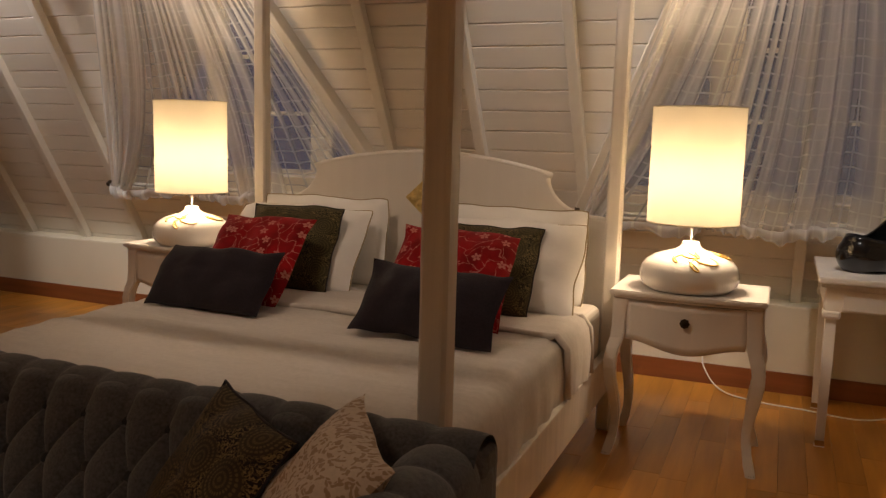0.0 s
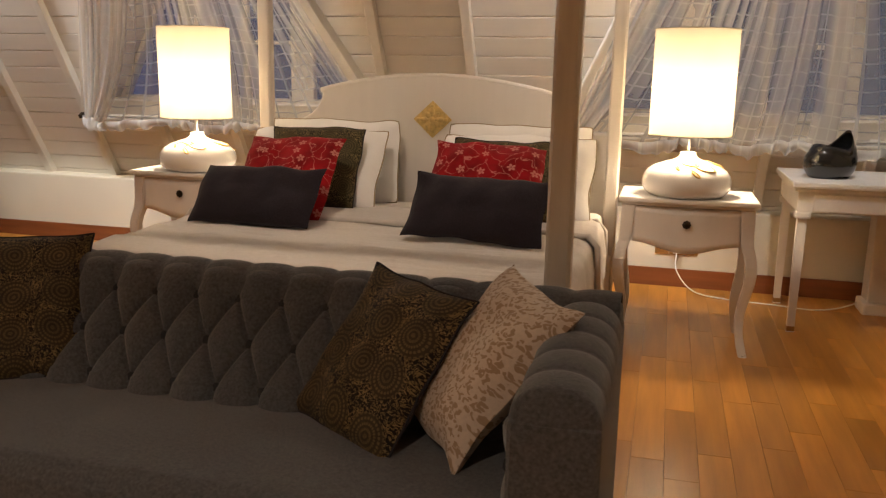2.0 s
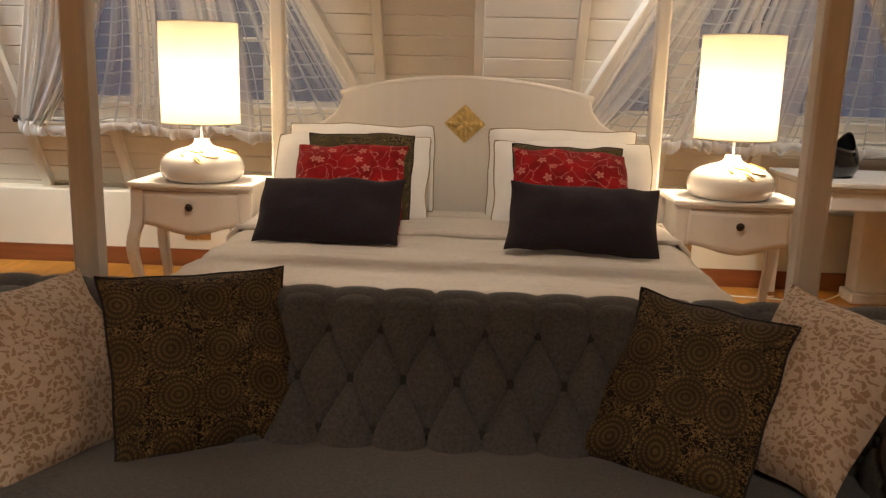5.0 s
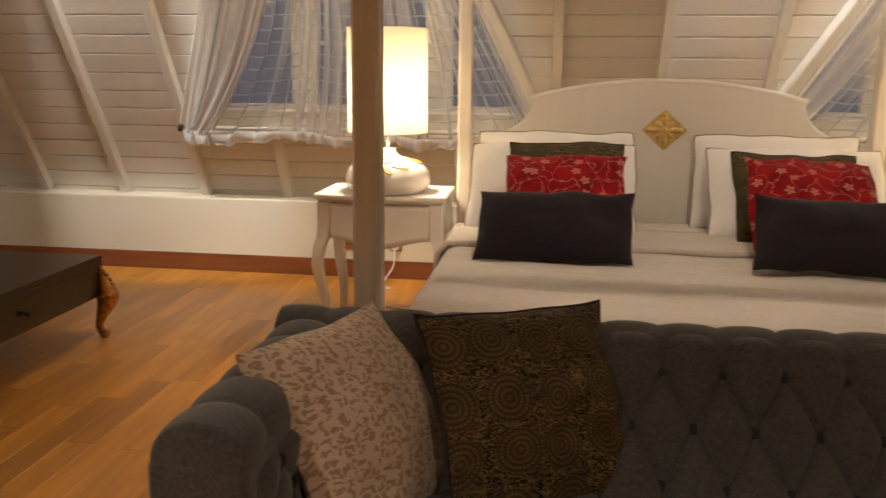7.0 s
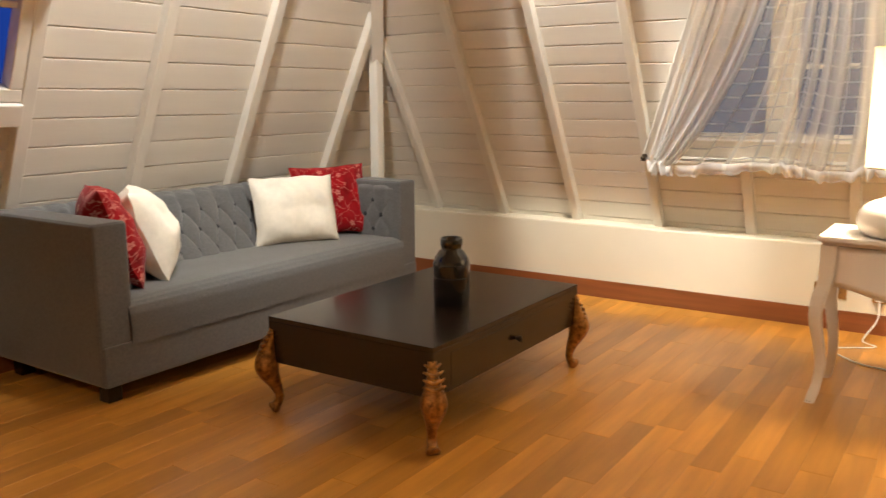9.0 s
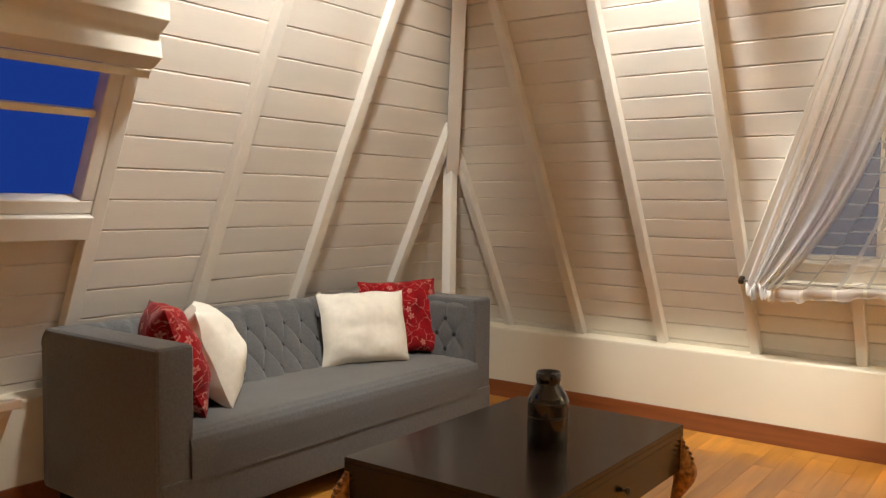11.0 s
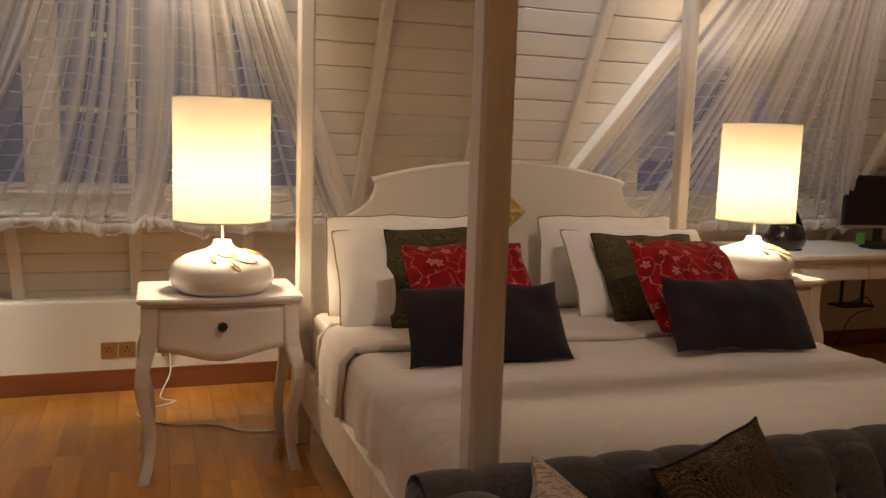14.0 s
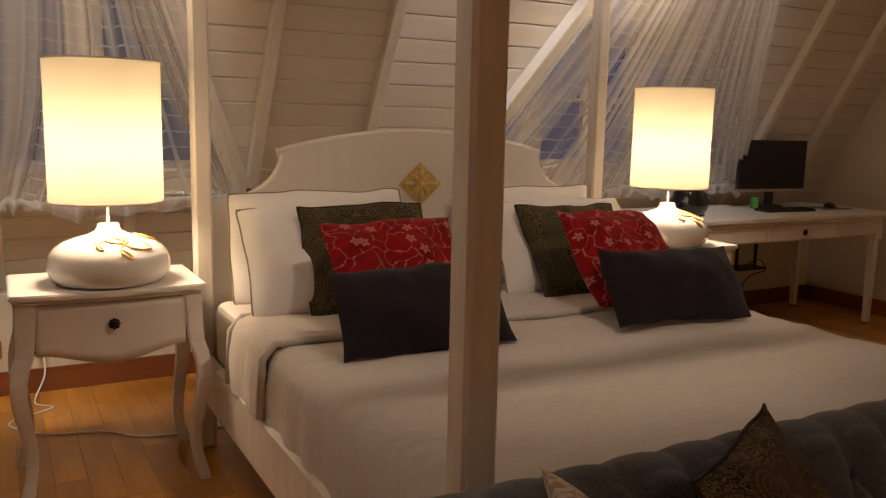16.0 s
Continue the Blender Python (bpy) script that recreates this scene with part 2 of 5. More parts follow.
def embroidered(name):
    """Red velvet with pale vines and five-petalled flowers."""
    m = mat(name, (0.25, 0.004, 0.007), 0.85, var=0.4, scale=14, bump=0.25, bscale=200, sheen=0.08, spec=0.15)
    nt, b, mul = nodes_of(m)
    vec = uv_scaled(nt, 9.5)
    n = add(nt, "ShaderNodeTexNoise", Scale=1.3, Detail=1.0)
    nt.links.new(vec, n.inputs["Vector"])
    dv = nt.nodes.new("ShaderNodeVectorMath")
    dv.operation = "MULTIPLY_ADD"
    nt.links.new(n.outputs["Color"], dv.inputs[0])
    dv.inputs[1].default_value = (1.3, 1.3, 0)
    nt.links.new(vec, dv.inputs[2])
    v = add(nt, "ShaderNodeTexVoronoi", Scale=1.55)
    v.voronoi_dimensions, v.feature = "2D", "DISTANCE_TO_EDGE"
    nt.links.new(dv.outputs[0], v.inputs["Vector"])
    vine = math_node(nt, "SUBTRACT", 1.0, band(nt, v.outputs["Distance"], 0.012, 0.028))
    dist, ang = cell(nt, vec, 0.8)
    petal = math_node(nt, "ADD", 0.07, math_node(nt, "MULTIPLY", math_node(nt, "ABSOLUTE", math_node(nt, "SINE", math_node(nt, "MULTIPLY", ang, 2.5))), 0.12))
    flower = math_node(nt, "LESS_THAN", dist, petal)
    near = math_node(nt, "LESS_THAN", dist, 0.32)
    vine = math_node(nt, "MULTIPLY", vine, math_node(nt, "SUBTRACT", 1.0, math_node(nt, "MULTIPLY", near, 0.7)))
    # leaf buds beside the stems
    bud = add(nt, "ShaderNodeTexVoronoi", Scale=4.2, Randomness=0.9)
    bud.voronoi_dimensions = "2D"
    nt.links.new(dv.outputs[0], bud.inputs["Vector"])
    by_stem = math_node(nt, "LESS_THAN", v.outputs["Distance"], 0.10)
    leaf = math_node(nt, "MULTIPLY", math_node(nt, "LESS_THAN", bud.outputs["Distance"], 0.20), by_stem)
    leaf = math_node(nt, "MULTIPLY", leaf, math_node(nt, "SUBTRACT", 1.0, near))
    heart = math_node(nt, "SUBTRACT", 1.0, math_node(nt, "MULTIPLY", math_node(nt, "LESS_THAN", dist, 0.045), 0.6))
    fac = math_node(nt, "MAXIMUM", math_node(nt, "MULTIPLY", vine, 0.55), math_node(nt, "MULTIPLY", leaf, 0.5))
    fac = math_node(nt, "MAXIMUM", fac, math_node(nt, "MULTIPLY", math_node(nt, "MULTIPLY", flower, heart), 0.62))
    nt.links.new(mix_col(nt, fac, mul.outputs[0], (0.62, 0.27, 0.21)), b.inputs["Base Color"])
    return m


def scrolled(name):
    """Cream ground with tan leaf scrolls."""
    m = mat(name, (0.64, 0.54, 0.45), 0.8, var=0.08, scale=120, bump=0.25, bscale=400, sheen=0.2, spec=0.2)
    nt, b, mul = nodes_of(m)
    vec = uv_scaled(nt, 58.0)
    n = add(nt, "ShaderNodeTexNoise", Scale=0.9, Detail=1.0)
    nt.links.new(vec, n.inputs["Vector"])
    dv = nt.nodes.new("ShaderNodeVectorMath")
    dv.operation = "MULTIPLY_ADD"
    nt.links.new(n.outputs["Color"], dv.inputs[0])
    dv.inputs[1].default_value = (2.4, 2.4, 0)
    nt.links.new(vec, dv.inputs[2])
    dab = add(nt, "ShaderNodeTexVoronoi", Scale=1.0, Randomness=0.75)
    dab.voronoi_dimensions = "2D"
    nt.links.new(dv.outputs[0], dab.inputs["Vector"])
    fac = math_node(nt, "MULTIPLY", math_node(nt, "SUBTRACT", 1.0, band(nt, dab.outputs["Distance"], 0.30, 0.38)), 0.72)
    nt.links.new(mix_col(nt, fac, mul.outputs[0], (0.30, 0.18, 0.085)), b.inputs["Base Color"])
    return m


M_BROCADE = medallion("brown_brocade", (0.014, 0.011, 0.009), (0.36, 0.25, 0.10), 8.2)
M_OLIVE = medallion("olive_brocade", (0.024, 0.021, 0.010), (0.30, 0.235, 0.10), 9.0)
M_RED = embroidered("red_embroidered_velvet")
M_SCROLL = scrolled("cream_scroll_fabric")


def glass_mat():
    m = bpy.data.materials.new("window_glass")
    m.use_nodes = True
    nt = m.node_tree
    b = nt.nodes["Principled BSDF"]
    b.inputs["Base Color"].default_value = (0.9, 0.95, 1, 1)
    b.inputs["Roughness"].default_value, b.inputs["Transmission Weight"].default_value = 0.02, 1.0
    b.inputs["IOR"].default_value = 1.05
    return m


def sheer_mat():
    """Sheer voile with a woven grid of thicker threads."""
    m = bpy.data.materials.new("sheer_voile")
    m.use_nodes = True
    nt = m.node_tree
    nt.nodes.remove(nt.nodes["Principled BSDF"])
    out = nt.nodes["Material Output"]
    df, tl, tr = (nt.nodes.new("ShaderNodeBsdf" + k) for k in ("Diffuse", "Translucent", "Transparent"))
    df.inputs[0].default_value = tl.inputs[0].default_value = (0.94, 0.94, 0.93, 1)
    tr.inputs[0].default_value = (0.98, 0.98, 0.97, 1)
    mx, cloth = nt.nodes.new("ShaderNodeMixShader"), nt.nodes.new("ShaderNodeMixShader")
    cloth.inputs[0].default_value = 0.18
    nt.links.new(df.outputs[0], cloth.inputs[1])
    nt.links.new(tl.outputs[0], cloth.inputs[2])
    br = add(nt, "ShaderNodeTexBrick", Scale=1.0)
    br.inputs["Mortar Size"].default_value, br.inputs["Brick Width"].default_value, br.inputs["Row Height"].default_value = 0.006, 0.075, 0.085
    br.inputs["Mortar Smooth"].default_value = 0.3
    br.offset = 0.0
    br.inputs["Color1"].default_value = br.inputs["Color2"].default_value = (0, 0, 0, 1)
    br.inputs["Mortar"].default_value = (1, 1, 1, 1)
    nt.links.new(uv_scaled(nt, 1.0), br.inputs["Vector"])
    # the closer the cloth is gathered, the more layers of it lie behind one another
    um, sx = nt.nodes.new("ShaderNodeUVMap"), nt.nodes.new("ShaderNodeSeparateXYZ")
    um.uv_map = "gather"
    nt.links.new(um.outputs[0], sx.inputs[0])
    lay = math_node(nt, "MULTIPLY", sx.outputs[0], 10.0)
    grid = math_node(nt, "DIVIDE", math_node(nt, "MULTIPLY", br.outputs["Color"], 0.24), math_node(nt, "POWER", math_node(nt, "MAXIMUM", lay, 1.0), 1.4))
    gap = math_node(nt, "MULTIPLY", math_node(nt, "POWER", 0.76, lay), math_node(nt, "SUBTRACT", 1.0, grid))
    fac = math_node(nt, "SUBTRACT", 1.0, gap)
    nt.links.new(fac, mx.inputs[0])
    nt.links.new(tr.outputs[0], mx.inputs[1])
    nt.links.new(cloth.outputs[0], mx.inputs[2])
    nt.links.new(mx.outputs[0], out.inputs[0])
    return m


def shade_mat():
    m = bpy.data.materials.new("cream_lampshade")
    m.use_nodes = True
    nt = m.node_tree
    nt.nodes.remove(nt.nodes["Principled BSDF"])
    df, tl = nt.nodes.new("ShaderNodeBsdfDiffuse"), nt.nodes.new("ShaderNodeBsdfTranslucent")
    df.inputs[0].default_value = (0.78, 0.73, 0.60, 1)
    tl.inputs[0].default_value = (0.40, 0.365, 0.285, 1)
    mx = nt.nodes.new("ShaderNodeMixShader")
    mx.inputs[0].default_value = 0.3
    nt.links.new(df.outputs[0], mx.inputs[1])
    nt.links.new(tl.outputs[0], mx.inputs[2])
    nt.links.new(mx.outputs[0], nt.nodes["Material Output"].inputs[0])
    return m


M_GLASS, M_SHEER, M_SHADE = glass_mat(), sheer_mat(), shade_mat()


# ---- mesh helpers ----
def mesh_of(name, verts, faces, smooth=False, uvs=None):
    me = bpy.data.meshes.new(name)
    me.from_pydata([tuple(v) for v in verts], [], faces)
    if uvs is not None:
        lay = me.uv_layers.new(name="UVMap")
        for lp in me.loops:
            lay.data[lp.index].uv = uvs[lp.vertex_index]
    if smooth:
        me.polygons.foreach_set("use_smooth", [True] * len(me.polygons))
    me.update()
    return me


def to_mesh(bm, name, smooth=False):
    bmesh.ops.recalc_face_normals(bm, faces=bm.faces)
    me = bpy.data.meshes.new(name)
    bm.to_mesh(me)
    bm.free()
    if smooth:
        me.polygons.foreach_set("use_smooth", [True] * len(me.polygons))
    return me


def part(name, shape, material, parent=None, label="", m=None, smooth=False):
    """Links a bmesh or mesh as one object, under a thing or a part where one is given."""
    me = to_mesh(shape, name, smooth) if isinstance(shape, bmesh.types.BMesh) else shape
    if not me.materials:
        me.materials.append(material)
    ob = new(name, me)
    if m is not None:
        ob.matrix_basis = m
    if parent is not None:
        ob.parent = parent
    if label:
        tagged(ob, label)
    return ob


def thing(name, label, category, m=None, group=""):
    ob = new(name)
    ob.empty_display_size = 0.1
    if m is not None:
        ob.matrix_basis = m
    return tagged(ob, label, category, group)


def box(x0, x1, y0, y1, z0, z1, bevel=0.0, seg=2):
    bm = bmesh.new()
    bmesh.ops.create_cube(bm, size=1.0)
    for v in bm.verts:
        v.co = Vector(((x0 + x1) / 2 + v.co.x * (x1 - x0), (y0 + y1) / 2 + v.co.y * (y1 - y0), (z0 + z1) / 2 + v.co.z * (z1 - z0)))
    if bevel:
        bmesh.ops.bevel(bm, geom=bm.edges[:], offset=bevel, segments=seg, affect="EDGES", profile=0.6)
    return bm


def lathe(profile, n=40, squash=1.0):
    """Turned shape from (radius, height) pairs."""
    verts, faces = [], []
    for r, z in profile:
        for i in range(n):
            a = 2 * math.pi * i / n
            verts.append((r * math.cos(a), squash * r * math.sin(a), z))
    for j in range(len(profile) - 1):
        for i in range(n):
            k = (i + 1) % n
            faces.append((j * n + i, j * n + k, (j + 1) * n + k, (j + 1) * n + i))
    if profile[0][0] > 1e-4:
        faces.append(tuple(range(n - 1, -1, -1)))
    if profile[-1][0] > 1e-4:
        faces.append(tuple((len(profile) - 1) * n + i for i in range(n)))
    return mesh_of("turned", verts, faces, True)


def tube(points, radius, n=8, closed=False, flat=1.0):
    """A round cord along points; radius is one number or one for each point."""
    pts = [Vector(p) for p in points]
    rad = radius if isinstance(radius, (list, tuple)) else [radius] * len(pts)
    verts, faces, last = [], [], None
    cnt = len(pts)
    for i, p in enumerate(pts):
        a = pts[(i - 1) % cnt] if closed or i else pts[i]
        b2 = pts[(i + 1) % cnt] if closed or i < cnt - 1 else pts[i]
        d = (b2 - a).normalized() if (b2 - a).length > 1e-9 else Vector((0, 0, 1))
        side = last - d * last.dot(d) if last else d.orthogonal()
        side.normalize()
        last = side
        up = d.cross(side)
        for k in range(n):
            w = 2 * math.pi * k / n
            verts.append(p + rad[i] * (math.cos(w) * side + flat * math.sin(w) * up))
    for i in range(cnt if closed else cnt - 1):
        for k in range(n):
            i2, k2 = (i + 1) % cnt, (k + 1) % n
            faces.append((i * n + k, i * n + k2, i2 * n + k2, i2 * n + k))
    if not closed:
        faces += [tuple(range(n - 1, -1, -1)), tuple((cnt - 1) * n + k for k in range(n))]
    return mesh_of("cord", verts, faces, True)


def spline(ctrl, n=8):
    """Smooth points through the given ones."""
    c = [Vector(p) for p in ctrl]
    c = [2 * c[0] - c[1]] + c + [2 * c[-1] - c[-2]]
    out = []
    for i in range(1, len(c) - 2):
        for k in range(n):
            t = k / n
            p0, p1, p2, p3 = c[i - 1], c[i], c[i + 1], c[i + 2]
            out.append(0.5 * (2 * p1 + (p2 - p0) * t + (2 * p0 - 5 * p1 + 4 * p2 - p3) * t * t + (3 * p1 - p0 - 3 * p2 + p3) * t ** 3))
    return out + [c[-2]]


def plate(outline, depth, bevel=0.0):
    """An outline in x and z given a depth along y."""
    bm = bmesh.new()
    vs = [bm.verts.new((x, 0, z)) for x, z in outline]
    f = bm.faces.new(vs)
    r = bmesh.ops.extrude_face_region(bm, geom=[f])
    bmesh.ops.translate(bm, vec=(0, depth, 0), verts=[v for v in r["geom"] if isinstance(v, bmesh.types.BMVert)])
    if bevel:
        bmesh.ops.bevel(bm, geom=bm.edges[:], offset=bevel, segments=2, affect="EDGES")
    return bm


def surface(fn, nu, nv, uvfn=None):
    """A sheet of nu by nv faces; fn(a, b) gives places for a, b in 0..1."""
    verts, faces, uvs = [], [], []
    for j in range(nv + 1):
        for i in range(nu + 1):
            a, b2 = i / nu, j / nv
            verts.append(fn(a, b2))
            uvs.append(uvfn(a, b2) if uvfn else (a, b2))
    for j in range(nv):
        for i in range(nu):
            k = j * (nu + 1) + i
            faces.append((k, k + 1, k + nu + 2, k + nu + 1))
    return mesh_of("sheet", verts, faces, True, uvs)


# ---- structure ----
def st(name, shape, material, label, category="", m=None, smooth=False, parent=None):
    ob = part(name, shape, material, parent, "", m, smooth)
    return tagged(ob, label, category or "wall", kind="structure")


KNEE_Y, BASE_Y, BASE_Z = 0.985, 1.08, 0.515
X_LEFT, X_RIGHT = -5.06, 3.9
C30, S30 = math.cos(math.pi / 6), 0.5
BACK = Matrix(((1, 0, 0, 0), (0, -S30, -C30, BASE_Y), (0, C30, -S30, BASE_Z), (0, 0, 0, 1)))
SIDE = radians(65.5)
CS, SS = math.cos(SIDE), math.sin(SIDE)
LEFT = Matrix(((0, CS, SS, X_LEFT), (1, 0, 0, 0), (0, SS, -CS, BASE_Z), (0, 0, 0, 1)))
# run of the hip along each slope: x for a step up the back slope, y for a step up the side slope
HIP_X, HIP_Y = C30 * CS / SS, SS * S30 / C30
S_TOP = (CEIL - BASE_Z) / C30
S_TOP_SIDE = (CEIL - BASE_Z) / SS
S_ROD = 0.52
APEX_Z = 3.2
S_APEX = (APEX_Z - BASE_Z) / C30
DORMERS = [(-2.80, -0.555), (0.60, 2.90)]
PITCH, PITCH_SIDE = 0.1255, 0.151

floor_base = st("floor", box(X_LEFT - 0.3, X_RIGHT + 0.2, -7.2, 1.3, -0.14, -0.02), M_SUB, "orange-brown varnished strip wood floor", "floor")
st("ceiling", box(X_LEFT - 0.4, X_RIGHT + 0.2, -7.2, 1.4, CEIL, CEIL + 0.1), M_CEIL, "flat white painted ceiling", "ceiling")
st("wall_knee_back", box(X_LEFT + 0.1, X_RIGHT, KNEE_Y, 1.35, 0, 0.485, 0.012), M_WALL, "low cream plastered knee wall with a ledge")
st("wall_knee_side", box(X_LEFT - 0.25, X_LEFT + 0.095, -7.0, 1.35, 0, 0.485, 0.012), M_WALL, "low cream plastered knee wall with a ledge")
st("wall_east", box(X_RIGHT, X_RIGHT + 0.15, -7.2, 1.4, 0, CEIL), M_WALL, "plain cream plastered end wall")
st("wall_south", box(X_LEFT - 0.4, X_RIGHT + 0.15, -7.2, -7.0, 0, CEIL), M_WALL, "plain cream plastered wall")
st("baseboard", box(X_LEFT + 0.11, X_RIGHT, KNEE_Y - 0.016, KNEE_Y - 0.001, 0, 0.115, 0.003), M_SKIRT, "reddish brown varnished wooden skirting board", "skirting")
st("baseboard", box(X_LEFT + 0.096, X_LEFT + 0.111, -7.0, KNEE_Y - 0.02, 0, 0.115, 0.003), M_SKIRT, "reddish brown varnished wooden skirting board", "skirting")
st("baseboard", box(X_RIGHT - 0.016, X_RIGHT - 0.001, -7.0, KNEE_Y - 0.02, 0, 0.115, 0.003), M_SKIRT, "reddish brown varnished wooden skirting board", "skirting")


def edge_at(d, s):
    """Left and right edge of a dormer's opening at height s along the slope."""
    k = max(0.0, (s - S_ROD) / (S_APEX - S_ROD))
    half = (d[1] - d[0]) / 2 * (1 - k)
    mid = (d[0] + d[1]) / 2
    return mid - half, mid + half


def plank(u0, u1, v0, v1, s0, s1, h, t=0.018, c=0.0047):
    """A board with chamfered long edges; its ends may slant from u0, u1 below to v0, v1 above."""
    sec = [(s0, h - t), (s0, h - c), (s0 + c, h), (s1 - c, h), (s1, h - c), (s1, h - t)]
    verts = []
    for s, hh in sec:
        k = (s - s0) / (s1 - s0)
        verts.append((u0 + (v0 - u0) * k, s, hh))
        verts.append((u1 + (v1 - u1) * k, s, hh))
    faces = [(2 * i, 2 * i + 1, 2 * i + 3, 2 * i + 2) for i in range(5)]
    faces += [(1, 0, 10, 11), tuple(range(0, 12, 2)), tuple(range(11, 0, -2))]
    return mesh_of("plank", verts, faces)


def slab(pts, thick, m=None):
    """A closed slab under a flat outline."""
    bm = bmesh.new()
    f = bm.faces.new([bm.verts.new(p) for p in pts])
    bm.normal_update()
    n = f.normal.copy()
    r = bmesh.ops.extrude_face_region(bm, geom=[f])
    bmesh.ops.translate(bm, vec=-thick * n, verts=[v for v in r["geom"] if isinstance(v, bmesh.types.BMVert)])
    return bm


H_BOARD = -0.055
# backing behind the boards, in pieces round the openings
slope_back = new("wall_slope_back")
tagged(slope_back, "sloping attic wall of white painted horizontal boards", "wall", kind="structure")
slope_back.matrix_basis = BACK
hb = H_BOARD - 0.024
pieces = [[(X_LEFT - 0.2, -0.1, hb), (X_RIGHT, -0.1, hb), (X_RIGHT, S_ROD, hb), (X_LEFT + HIP_X * S_ROD - 0.1, S_ROD, hb)],
          [(X_LEFT + HIP_X * S_ROD - 0.1, S_ROD, hb), (DORMERS[0][0], S_ROD, hb), (sum(DORMERS[0]) / 2, S_APEX, hb), (sum(DORMERS[0]) / 2, S_TOP, hb), (X_LEFT - 0.1 + HIP_X * S_TOP, S_TOP, hb)],
          [(DORMERS[0][1], S_ROD, hb), (DORMERS[1][0], S_ROD, hb), (sum(DORMERS[1]) / 2, S_APEX, hb), (sum(DORMERS[1]) / 2, S_TOP, hb), (sum(DORMERS[0]) / 2, S_TOP, hb), (sum(DORMERS[0]) / 2, S_APEX, hb)],
          [(DORMERS[1][1], S_ROD, hb), (X_RIGHT, S_ROD, hb), (X_RIGHT, S_TOP, hb), (sum(DORMERS[1]) / 2, S_TOP, hb), (sum(DORMERS[1]) / 2, S_APEX, hb)]]
for p in pieces:
    part("backing", slab(p, 0.06), M_GAP, slope_back)

WIN_Y0, WIN_Y1, WIN_S0, WIN_S1 = -3.05, -1.957, 0.852, 2.15
slope_left = new("wall_slope_side")
tagged(slope_left, "sloping attic wall of white painted horizontal boards", "wall", kind="structure")
slope_left.matrix_basis = LEFT
for a, b2, c, d in ((-7.0, WIN_Y0, -0.1, S_TOP_SIDE), (WIN_Y1, 1.3, -0.1, S_TOP_SIDE), (WIN_Y0, WIN_Y1, -0.1, WIN_S0), (WIN_Y0, WIN_Y1, WIN_S1, S_TOP_SIDE)):
    p = [(a, c, hb), (b2, c, hb), (b2, d, hb), (a, d, hb)]
    if b2 > 1:
        p = [(a, c, hb), (1.2, c, hb), (1.2 - HIP_Y * S_TOP_SIDE, d, hb), (a, d, hb)]
    part("backing", slab(p, 0.06), M_GAP, slope_left)

# rafters
RAFT = -2.81
SP = 0.572


def beam(u, s0, s1, w=0.058, h0=H_BOARD, h1=0.0):
    return box(u - w / 2, u + w / 2, s0, s1, h0, h1, 0.004, 1)


def rafter(m, u, s0, s1, w=0.058):
    ob = part("rafter", beam(u, s0, s1, w), M_RAFTER, None, "", m)
    tagged(ob, "white painted timber rafter on the sloping wall", "rafter", "rafters", "structure")


for k in range(-3, 12):
    u = RAFT + SP * k
    if u > X_RIGHT - 0.1:
        continue
    top = S_TOP
    if u < X_LEFT + HIP_X * S_TOP:
        top = (u - X_LEFT) / HIP_X + 0.02
    ind = [d for d in DORMERS if d[0] + 0.1 < u < d[1] - 0.1]
    rafter(BACK, u, -0.05, S_ROD - 0.03 if ind else top)
for u in (-6.6, -5.9, -5.2, -4.5, -3.8, -3.12, -1.92, -1.245, -0.528, 0.33):
    rafter(LEFT, u, -0.05, min(S_TOP_SIDE, (BASE_Y - u) / HIP_Y + 0.02), 0.068)
# hip beam, and the post under it in the corner
HIP_Z = 1.14
hip0 = Vector((X_LEFT + HIP_Z * CS / SS, BASE_Y - HIP_Z * S30 / C30, BASE_Z + HIP_Z))
hip1 = Vector((X_LEFT + HIP_X * S_TOP, BASE_Y - S30 * S_TOP, CEIL))
hd = (hip1 - hip0).normalized()
hm = Matrix.Translation(hip0 + Vector((0.0, 0.0, -0.02))) @ hd.to_track_quat("Z", "Y").to_matrix().to_4x4()
tagged(part("rafter", box(-0.04, 0.04, -0.04, 0.04, -0.1, (hip1 - hip0).length, 0.004, 1), M_RAFTER, None, "", hm), "white painted hip rafter in the attic corner", "rafter", "rafters", "structure")
tagged(part("corner_post", box(hip0.x - 0.076, hip0.x - 0.008, hip0.y + 0.0, hip0.y + 0.068, 0.0, hip0.z + 0.06, 0.004, 1), M_RAFTER), "white painted upright post under the hip rafter", "post", kind="structure")


